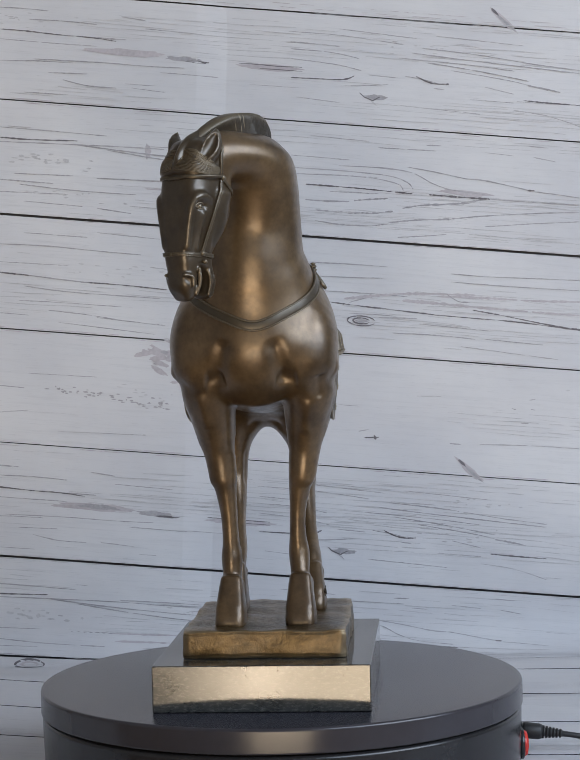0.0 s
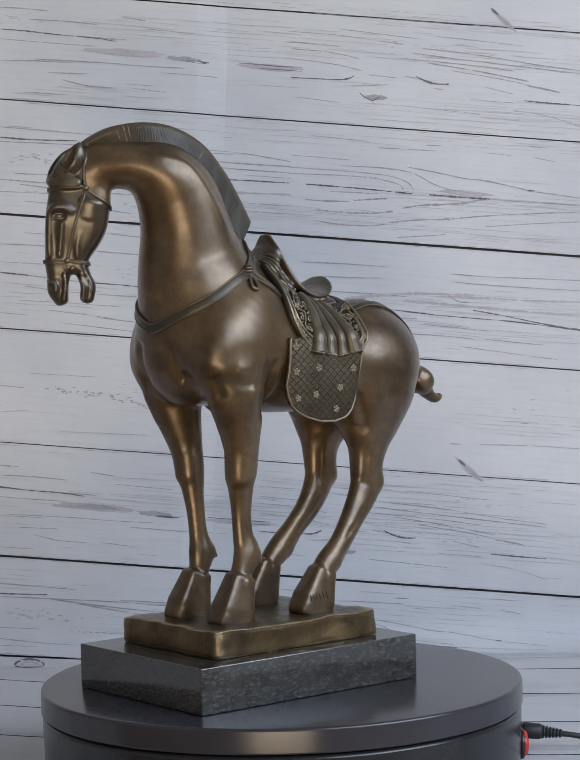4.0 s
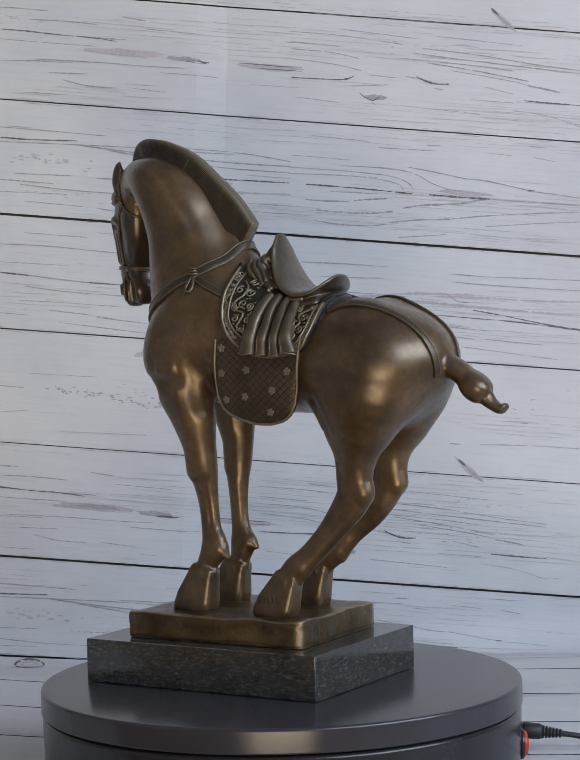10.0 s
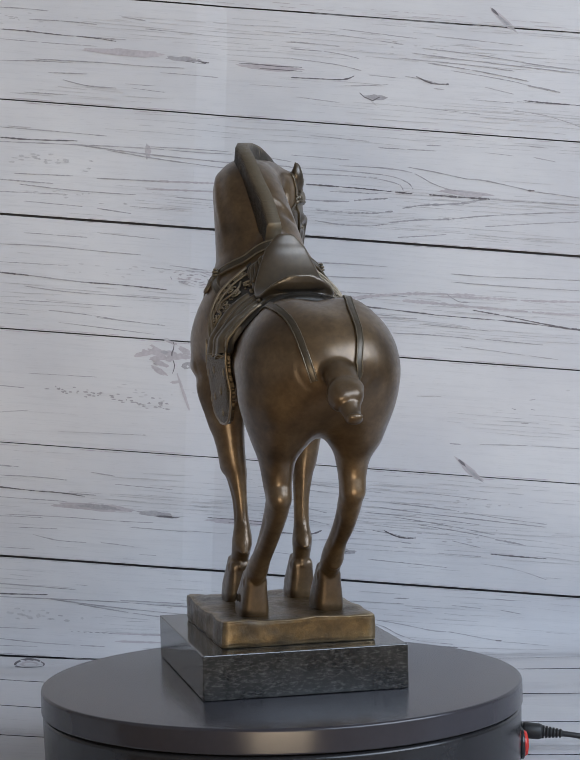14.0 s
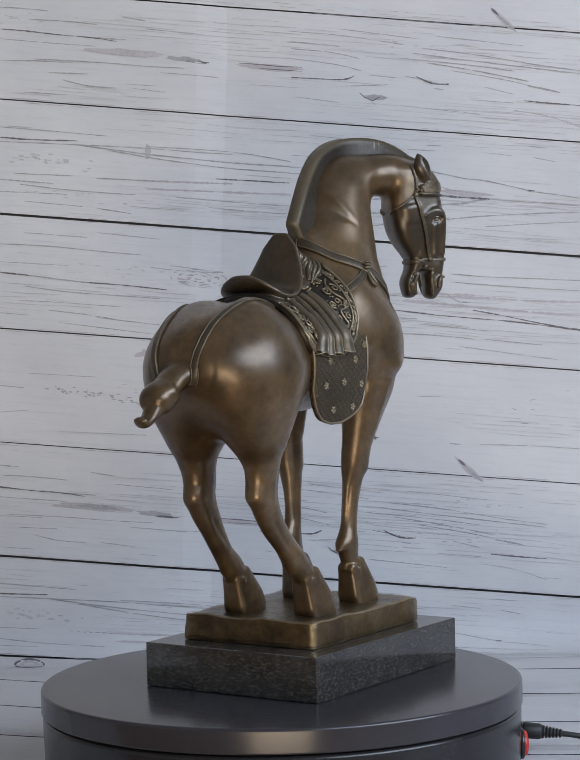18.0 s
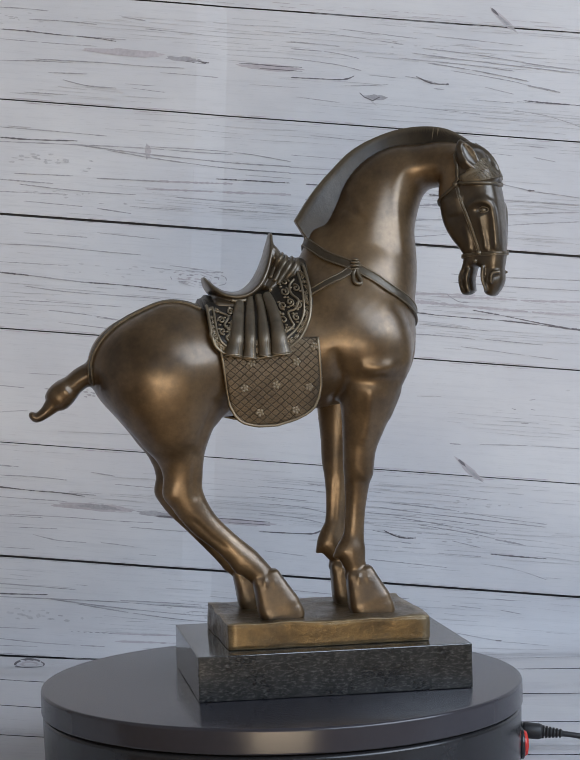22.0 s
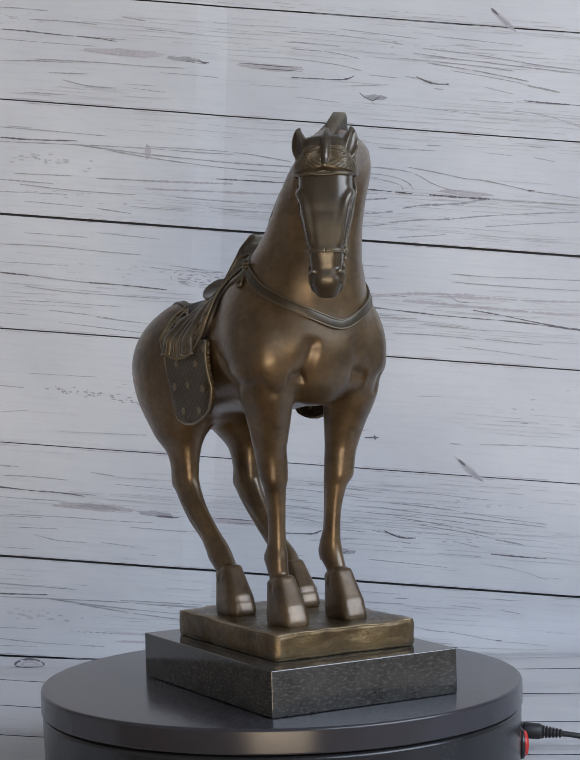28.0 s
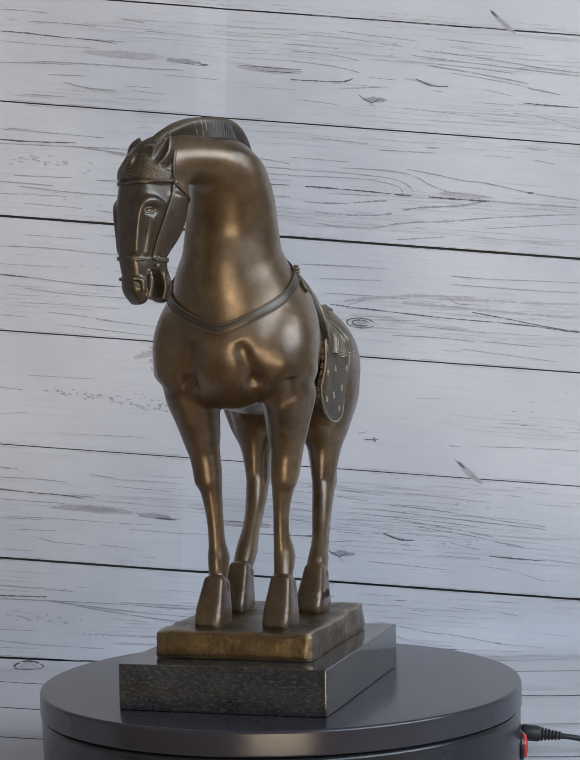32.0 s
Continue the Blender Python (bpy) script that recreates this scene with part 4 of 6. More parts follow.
    # right foreleg
    L([(0.0560, -0.0370, 0.1980, 0.0200, 0.0170), (0.0530, -0.0355, 0.1830, 0.0192, 0.0156), (0.0510, -0.0330, 0.1676, 0.0153, 0.0128), (0.0475, -0.0305, 0.1480, 0.0108, 0.0096),
       (0.0462, -0.0285, 0.1340, 0.0092, 0.0083), (0.0458, -0.0272, 0.1250, 0.0080, 0.0067), (0.0446, -0.0256, 0.1083, 0.0064, 0.0051), (0.0434, -0.0250, 0.0920, 0.0064, 0.0050),
       (0.0418, -0.0248, 0.0815, 0.0086, 0.0063), (0.0440, -0.0246, 0.0715, 0.0068, 0.0056), (0.0475, -0.0246, 0.0640, 0.0066, 0.0060)], 0.0045)
    # left foreleg
    L([(0.0530, 0.0255, 0.1980, 0.0200, 0.0166), (0.0500, 0.0250, 0.1830, 0.0192, 0.0156), (0.0465, 0.0232, 0.1676, 0.0156, 0.0128), (0.0435, 0.0212, 0.1480, 0.0112, 0.0096),
       (0.0427, 0.0195, 0.1340, 0.0102, 0.0083), (0.0420, 0.0176, 0.1250, 0.0086, 0.0067), (0.0408, 0.0159, 0.1098, 0.0068, 0.0050), (0.0396, 0.0154, 0.0945, 0.0068, 0.0050),
       (0.0374, 0.0159, 0.0830, 0.0090, 0.0063), (0.0425, 0.0165, 0.0725, 0.0068, 0.0056), (0.0455, 0.0170, 0.0650, 0.0066, 0.0060)], 0.0045)
    # right hind leg
    L([(-0.0700, -0.0340, 0.1800, 0.0292, 0.0196), (-0.0668, -0.0335, 0.1620, 0.0212, 0.0156), (-0.0642, -0.0330, 0.1480, 0.0158, 0.0116), (-0.0622, -0.0327, 0.1337, 0.0118, 0.0086),
       (-0.0612, -0.0322, 0.1200, 0.0110, 0.0073), (-0.0515, -0.0310, 0.1039, 0.0090, 0.0063), (-0.0371, -0.0295, 0.0902, 0.0076, 0.0056), (-0.0250, -0.0288, 0.0785, 0.0086, 0.0066),
       (-0.0155, -0.0286, 0.0695, 0.0074, 0.0062), (-0.0115, -0.0287, 0.0650, 0.0068, 0.0064)], 0.007)
    # left hind leg
    L([(-0.0675, 0.0150, 0.1760, 0.0287, 0.0186), (-0.0655, 0.0140, 0.1580, 0.0210, 0.0150), (-0.0645, 0.0135, 0.1437, 0.0146, 0.0112), (-0.0622, 0.0132, 0.1290, 0.0110, 0.0086),
       (-0.0618, 0.0130, 0.1165, 0.0115, 0.0071), (-0.0487, 0.0150, 0.0980, 0.0084, 0.0061), (-0.0350, 0.0176, 0.0822, 0.0074, 0.0055), (-0.0240, 0.0190, 0.0718, 0.0086, 0.0064),
       (-0.0172, 0.0195, 0.0655, 0.0068, 0.0064)], 0.007)
    # knees and points of the hocks
    for x, y, z in ((0.0498, -0.0287, 0.1340), (0.0468, 0.0197, 0.1345)):
        L([(x, y, z + 0.008, 0.0048, 0.0064), (x, y, z - 0.004, 0.0050, 0.0066)], 0.004)
    for x, y, z in ((-0.0700, -0.0322, 0.1215), (-0.0705, 0.0131, 0.1195)):
        L([(x + 0.002, y, z + 0.010, 0.0040, 0.0046), (x, y, z, 0.0042, 0.0050)], 0.006)
    # pointed tufts behind the fetlocks
    for a, b in (((0.0360, -0.0248, 0.0815), (0.0298, -0.0248, 0.0772)), ((0.0320, 0.0159, 0.0815), (0.0264, 0.0159, 0.0752)),
                 ((-0.0290, -0.0288, 0.0765), (-0.0302, -0.0288, 0.0712)), ((-0.0285, 0.0190, 0.0735), (-0.0312, 0.0190, 0.0682))):
        L([(*a, 0.0042, 0.0044), (*Vector(a).lerp(Vector(b), 0.8), 0.0012, 0.0022)], 0.003)
    # hollows behind the elbows
    for s in (1, -1):
        L([(0.0330, mid(.03) + s * 0.0490, 0.1950, 0.0020, 0.0022), (0.0340, mid(.03) + s * 0.0470, 0.1800, 0.0026, 0.0030), (0.0330, mid(.03) + s * 0.0430, 0.1700, 0.0026, 0.0030)], 0.007, (0, 1, 0), 6, True)
    # hooves, each with a ragged coronet
    for top, foot in (((0.0475, -0.0246, 0.0642), (0.0535, -0.0248, 0.0460)), ((0.0452, 0.0170, 0.0652), (0.0512, 0.0172, 0.0460)),
                      ((-0.0115, -0.0287, 0.0648), (-0.0040, -0.0290, 0.0460)), ((-0.0173, 0.0195, 0.0634), (-0.0095, 0.0198, 0.0460))):
        a, b = Vector(top), Vector(foot)
        L([(*a, 0.0088, 0.0068), (*a.lerp(b, 0.5), 0.0110, 0.0080), (*b, 0.0134, 0.0092)], 0.0006, (0, 1, 0), 6, False, 4.2)
        for k in range(9):
            t = 2 * math.pi * k / 9 + 0.3
            c = a + Vector((0.0080 * math.cos(t) - 0.001, 0.0060 * math.sin(t), 0.0012 - 0.0022 * math.cos(t) + 0.0007 * math.sin(5 * t)))
            L([(*c, 0.0008, 0.0014), (*(c + Vector((0.0006 * math.cos(t), 0.0005 * math.sin(t), -0.0026))), 0.0005, 0.0009)], 0.0020)
    # head
    hp, hl = np.array((0.128, -0.036, 0)), (0.56, 0.83, 0)
    def at(s, z, rn, rl):
        return (hp[0] + 0.83 * s, hp[1] - 0.56 * s, z, rn, rl)
    L([at(-0.0105, 0.3130, 0.0136, 0.0140), at(-0.0095, 0.3045, 0.0158, 0.0148), at(-0.0082, 0.2947, 0.0186, 0.0147), at(-0.0064, 0.2853, 0.0174, 0.0130), at(-0.0032, 0.2757, 0.0147, 0.0108),
       at(-0.0004, 0.2661, 0.0122, 0.0091), at(-0.0003, 0.2635, 0.0119, 0.0090)], 0.004, hl, 6, False, 4.0)
    L([at(0.0044, 0.2600, 0.0076, 0.0088), at(0.0048, 0.2530, 0.0066, 0.0084), at(0.0053, 0.2467, 0.0062, 0.0084), at(0.0038, 0.2408, 0.0044, 0.0066)], 0.002, hl, 6, False, 2.6)
    L([at(-0.0080, 0.2600, 0.0046, 0.0086), at(-0.0108, 0.2530, 0.0042, 0.0082), at(-0.0126, 0.2475, 0.0046, 0.0080), at(-0.0119, 0.2417, 0.0044, 0.0068)], 0.002, hl, 6, False, 2.4)
    # tail, wound in cloth above a flattened tip
    y = -0.0126
    L([(-0.100, y, 0.1930, 0.0090, 0.0100), (-0.1120, y, 0.1950, 0.0076, 0.0104), (-0.1200, y, 0.1928, 0.0068, 0.0096), (-0.1265, y, 0.1880, 0.0066, 0.0094), (-0.1330, y, 0.1822, 0.0072, 0.0092),
       (-0.1378, y, 0.1774, 0.0054, 0.0068), (-0.1430, y, 0.1722, 0.0037, 0.0052), (-0.1485, y, 0.1690, 0.0030, 0.0048), (-0.1512, y, 0.1706, 0.0022, 0.0046)], 0.003)
    L([(-0.1300, y - 0.001, 0.1850, 0.0072, 0.0095), (-0.1330, y + 0.001, 0.1824, 0.0083, 0.0102), (-0.1340, y + 0.001, 0.1815, 0.0080, 0.0100)], 0.0006, (0, 1, 0), 6, False, 2.6)
    clay_head_detail(clay)
    v, q = clay.skin()
    crisp = relax(v, q, 1)
    v = relax(v, q, 4)
    # the hooves keep their edges
    v = v + (crisp - v) * np.clip((0.068 - v[:, 2]) / 0.003, 0, 1)[:, None]
    # the broad forms of trunk and neck are smoothed further than head, feet and tail
    soft = np.clip((v[:, 2] - 0.135) / 0.03, 0, 1) * np.clip((v[:, 0] + 0.113) / 0.006, 0, 1) * np.clip((0.098 - v[:, 0]) / 0.008, 0, 1)
    v = v + (relax(v, q, 40) - v) * soft[:, None]
    return carve_muscles(v, q), q


def join_pieces(name, pieces, parent, label):
    """Several (vertices, faces, material index) become one mesh."""
    vs, fs, ms, off = [], [], [], 0
    for v, f, m in pieces:
        vs.append(np.asarray(v, float))
        fs += [tuple(int(i) + off for i in q) for q in f]
        ms += list(m) if hasattr(m, "__len__") else [m] * len(f)
        off += len(v)
    me = bpy.data.meshes.new(name)
    me.from_pydata(np.concatenate(vs).tolist(), [], fs)
    me.polygons.foreach_set("material_index", ms)
    me.polygons.foreach_set("use_smooth", [True] * len(fs))
    for m in HORSE_MATERIALS:
        me.materials.append(m)
    me.update()
    ob = new(name, me)
    ob.parent = parent
    ob["label"] = label
    return ob


HORSE_MATERIALS = [BODY, TACK, ORNAMENT, MANE, LATTICE, DARK_INSET, HEAD, WORN, PLEAT]


def bm_piece(bm):
    """A bmesh as vertices, faces and material indices."""
    bm.verts.index_update()
    out = ([tuple(v.co) for v in bm.verts], [[v.index for v in f.verts] for f in bm.faces], [f.material_index for f in bm.faces])
    bm.free()
    return out


HEAD_AT, HEAD_F, HEAD_L = Vector((0.128, -0.036, 0)), Vector((0.83, -0.56, 0)), Vector((0.56, 0.83, 0))


def on_head(s, l, z):
    """A place on the turned head: s forward, l to its left, z up."""
    p = HEAD_AT + HEAD_F * s + HEAD_L * l
    return Vector((p.x, p.y, z))


def relax(verts, quads, rounds=4, amount=0.5):
    """Evens out the skin of the clay."""
    e = np.concatenate([quads[:, [0, 1]], quads[:, [1, 2]], quads[:, [2, 3]], quads[:, [3, 0]]])
    e = np.concatenate([e, e[:, ::-1]])
    n = len(verts)
    deg = np.bincount(e[:, 0], minlength=n)[:, None]
    v = verts.copy()
    for k in range(rounds * 2):
        s = np.stack([np.bincount(e[:, 0], weights=v[e[:, 1], i], minlength=n) for i in range(3)], 1) / np.maximum(deg, 1)
        v += (s - v) * (amount if k % 2 == 0 else -amount * 0.94)
    return v


def bvh_of(verts, faces):
    return BVHTree.FromPolygons([tuple(v) for v in verts], [tuple(int(i) for i in f) for f in faces])


def lay(bvh, pts, off=0.0, sub=8, way=None):
    """A smooth line laid on a surface: places and normals."""
    ps, ns = [], []
    for p in smooth_line([tuple(q) for q in pts], sub):
        loc = None
        if way:
            loc, nor, _, _ = bvh.ray_cast(Vector(p), Vector(way))
        if loc is None:
            loc, nor, _, _ = bvh.find_nearest(Vector(p))
        ps.append(loc + nor * off)
        ns.append(nor)
    for _ in range(2):
        ns = [(ns[max(i - 1, 0)] + ns[i] * 2 + ns[min(i + 1, len(ns) - 1)]).normalized() for i in range(len(ns))]
    return ps, ns


def strap(bm, bvh, pts, half, thick, mat=1, edges=True, sub=8):
    ps, ns = lay(bvh, pts, thick * 0.5, sub)
    pipe(bm, ps, [(half, thick)] * len(ps), 10, mat, ns)
    if edges:
        for s in (1, -1):
            q = []
            for i, (p, n) in enumerate(zip(ps, ns)):
                t = ps[min(i + 1, len(ps) - 1)] - ps[max(i - 1, 0)]
                q.append(p + t.cross(n).normalized() * (s * half * 0.86) + n * thick * 0.75)
            pipe(bm, q, half * 0.2, 6, mat)


def bead(bm, p, r, mat=1, squash=(1, 1, 1)):
    k = bmesh.ops.create_icosphere(bm, subdivisions=2, radius=1.0)
    bmesh.ops.transform(bm, matrix=Matrix.Translation(p) @ Matrix.Diagonal((r * squash[0], r * squash[1], r * squash[2], 1)), verts=k["verts"])
    for f in {f for v in k["verts"] for f in v.link_faces}:
        f.material_index = mat


def corner_normals(verts, quads):
    n = np.cross(verts[quads[:, 2]] - verts[quads[:, 0]], verts[quads[:, 3]] - verts[quads[:, 1]])
    out = np.stack([sum(np.bincount(quads[:, k], weights=n[:, i], minlength=len(verts)) for k in range(4)) for i in range(3)], 1)
    return out / (np.linalg.norm(out, axis=1)[:, None] + 1e-12)


def engrave(verts, normals, line, plane, side, depth, width):
    """Presses a soft groove (or raises a ridge, with depth below zero) along a line drawn on one face of the horse."""
    a, b = (0, 2) if plane == 1 else (1, 2)
    p = verts[:, [a, b]]
    near, along = np.full(len(verts), 1.0), np.zeros(len(verts))
    st = smooth_line(line, 8)
    for i, (p0, p1) in enumerate(zip(st, st[1:])):
        d = p1 - p0
        t = np.clip(((p - p0) @ d) / (d @ d + 1e-12), 0, 1)
        gap = np.linalg.norm(p - p0 - t[:, None] * d, axis=1)
        along = np.where(gap < near, (i + t) / (len(st) - 1), along)
        near = np.minimum(near, gap)
    ends = np.clip(np.minimum(along, 1 - along) / 0.25, 0, 1)
    facing = np.clip(normals[:, plane] * side * 2.2 - 0.25, 0, 1) * ends * ends * (3 - 2 * ends)
    return verts - normals * (depth * np.exp(-(near / width) ** 2) * facing)[:, None]


def carve_muscles(v, q):
    """Creases and ridges between the muscles of chest, shoulders, legs and neck."""
    n = corner_normals(v, q)
    front = [(((0.0060, 0.2150), (0.0090, 0.2060), (0.0110, 0.1960), (0.0120, 0.1860)), 0.0019, 0.0045), (((-0.0205, 0.2150), (-0.0235, 0.2060), (-0.0255, 0.1960), (-0.0262, 0.1860)), 0.0019, 0.0045),
             (((0.0080, 0.1920), (0.0140, 0.1900), (0.0210, 0.1900)), 0.0022, 0.0050), (((-0.0225, 0.1920), (-0.0285, 0.1900), (-0.0350, 0.1900)), 0.0022, 0.0050),
             (((-0.0382, 0.1830), (-0.0350, 0.1600)), -0.0008, 0.0035), (((0.0250, 0.1780), (0.0220, 0.1560)), -0.0008, 0.0035)]
    for line, d, w in front:
        v = engrave(v, n, line, 0, 1, d, w)
    left = [(((0.0700, 0.1915), (0.0600, 0.1888), (0.0486, 0.1876), (0.0385, 0.1900)), 0.0011, 0.0040), (((0.0620, 0.1960), (0.0545, 0.1955), (0.0450, 0.1960)), -0.0008, 0.0045),
            (((0.0265, 0.2030), (0.0280, 0.1876), (0.0311, 0.1654)), 0.0016, 0.0032), (((0.0235, 0.2000), (0.0240, 0.1760)), -0.0010, 0.0022), (((0.0660, 0.1770), (0.0700, 0.1860), (0.0735, 0.1930)), 0.0016, 0.0025),
            (((0.0480, 0.1900), (0.0470, 0.1700), (0.0450, 0.1500)), -0.0008, 0.0035), (((0.1000, 0.3215), (0.0928, 0.3225), (0.0767, 0.3178), (0.0629, 0.3008), (0.0530, 0.2868), (0.0430, 0.2700)), -0.0006, 0.0030),
            (((0.0900, 0.3270), (0.0740, 0.3222), (0.0580, 0.3030), (0.0480, 0.2868), (0.0400, 0.2720)), 0.0006, 0.0045),
            (((-0.0560, 0.2080), (-0.0595, 0.1850), (-0.0610, 0.1500)), -0.0006, 0.0080), (((-0.0420, 0.1800), (-0.0480, 0.1660), (-0.0540, 0.1500)), 0.0012, 0.0030)]
    right = [(((0.0275, 0.2080), (0.0310, 0.1960), (0.0345, 0.1860), (0.0295, 0.1644)), 0.0016, 0.0032), (((0.0361, 0.1884), (0.0501, 0.1872), (0.0663, 0.1872), (0.0740, 0.1880)), 0.0011, 0.0040),
             (((0.0420, 0.1960), (0.0520, 0.1940), (0.0660, 0.1950)), -0.0012, 0.0040), (((0.0510, 0.1850), (0.0500, 0.1650), (0.0480, 0.1450)), -0.0008, 0.0035),
             (((0.0400, 0.3130), (0.0450, 0.3060), (0.0500, 0.2960), (0.0520, 0.2864)), -0.0005, 0.0022), (((0.0360, 0.3090), (0.0410, 0.3020), (0.0460, 0.2930), (0.0480, 0.2850)), 0.0007, 0.0035),
             (((0.0400, 0.2940), (0.0480, 0.2900), (0.0550, 0.2830)), 0.0004, 0.0022), (((0.0880, 0.3230), (0.0780, 0.3120), (0.0740, 0.2900), (0.0780, 0.2600)), -0.0008, 0.0040),
             (((-0.0560, 0.2080), (-0.0595, 0.1850), (-0.0610, 0.1500)), -0.0006, 0.0080), (((-0.0420, 0.1800), (-0.0480, 0.1660), (-0.0540, 0.1500)), 0.0012, 0.0030)]
    for face, lines in ((1, left), (-1, right)):
        for line, d, w in lines:
            v = engrave(v, n, line, 1, face, d, w)
        # sinews of the lower legs
        for line in (((0.0405, 0.1260), (0.0385, 0.1080), (0.0370, 0.0930)), ((-0.0600, 0.1080), (-0.0480, 0.0960), (-0.0350, 0.0850)), ((-0.0560, 0.1420), (-0.0570, 0.1280), (-0.0560, 0.1160))):
            v = engrave(v, n, line, 1, face, 0.0006, 0.0020)
    return v


def mane_line(sub=10):
    return smooth_line([(0.0142, -0.0056, 0.2862), (0.0254, -0.0036, 0.3025), (0.0385, -0.0002, 0.3170), (0.0546, 0.0018, 0.3314), (0.0741, 0.0018, 0.3405), (0.0915, -0.0036, 0.3438),
                        (0.1070, -0.0138, 0.3420), (0.1190, -0.0245, 0.3345), (0.1262, -0.0325, 0.3255)], sub)


def build_mane(bm):
    """The clipped mane: a slab set into the neck, combed in ridges on the near side below and on the far side above."""
    o = mane_line(40)
    run = np.concatenate([[0], np.cumsum(np.linalg.norm(np.diff(o, axis=0), axis=1))])
    n = 900
    at = np.stack([np.interp(np.linspace(0, run[-1], n), run, o[:, i]) for i in range(3)], 1)
    sm = at.copy()
    for _ in range(40):
        sm[1:-1] = (sm[:-2] + sm[1:-1] * 2 + sm[2:]) / 4
    t = np.gradient(sm, axis=0)
    t[:, 1] = 0
    t /= np.linalg.norm(t, axis=1)[:, None]
    cols = 9
    faces = {1: [], -1: []}
    for i in range(n):
        f = i / (n - 1)
        inn = Vector((t[i][2], 0, -t[i][0]))
        # fanned out at the lower end, which is cut off towards the strap
        fan = max(0.0, 1 - f / 0.22)
        inn = (inn * (1 - fan) + Vector((0.52, 0, -0.85)) * fan).normalized()
        wide = (0.019 + 0.003 * fan) * (1.0 if f < 0.8 else max(0.25, 1 - 3.5 * (f - 0.8)))
        for s in (1, -1):
            row = []
            for j in range(cols):
                g = j / (cols - 1)
                thick = 0.0052 * (0.80 + 0.20 * (1 - (1 - min(1.0, g * 9)) ** 2) ** 0.5) * (0.90 + 0.22 * g)
                if f > 0.85:
                    thick *= 1 - 0.35 * (f - 0.85) / 0.15
                combed = s > 0 or f > 0.60
                pitch = 0.0012
                if combed and 0 < j:
                    ph = (run[-1] * f + 0.0006 * math.sin(f * 60 + 5 * g) + 0.0008 * math.sin(f * 23) - 0.0045 * g) / pitch
                    k = abs((ph % 1.0) - 0.5) * 2
                    thick -= 0.00045 * (1.0 - 0.5 * f if s > 0 else 0.5 * min(1.0, (f - 0.60) / 0.2)) * (1 - min(1.0, k * 1.9)) * (0.8 + 0.2 * math.sin(i * 0.13 + j * 1.9))
                p = Vector(at[i]) + inn * (wide * g)
                p.y += s * thick
                row.append(bm.verts.new(p))
            faces[s].append(row)
    for s in (1, -1):
        r = faces[s]
        for i in range(n - 1):
            for j in range(cols - 1):
                q = (r[i][j], r[i + 1][j], r[i + 1][j + 1], r[i][j + 1])
                bm.faces.new(q if s > 0 else q[::-1]).material_index = 3
    for i in range(n - 1):
        bm.faces.new((faces[1][i + 1][0], faces[1][i][0], faces[-1][i][0], faces[-1][i + 1][0])).material_index = 3
    for i in (0, n - 1):
        for j in range(cols - 1):
            q = (faces[1][i][j], faces[1][i][j + 1], faces[-1][i][j + 1], faces[-1][i][j])
            bm.faces.new(q if i == 0 else q[::-1]).material_index = 3
    bmesh.ops.remove_doubles(bm, verts=bm.verts, dist=0.00002)
    bmesh.ops.recalc_face_normals(bm, faces=bm.faces)


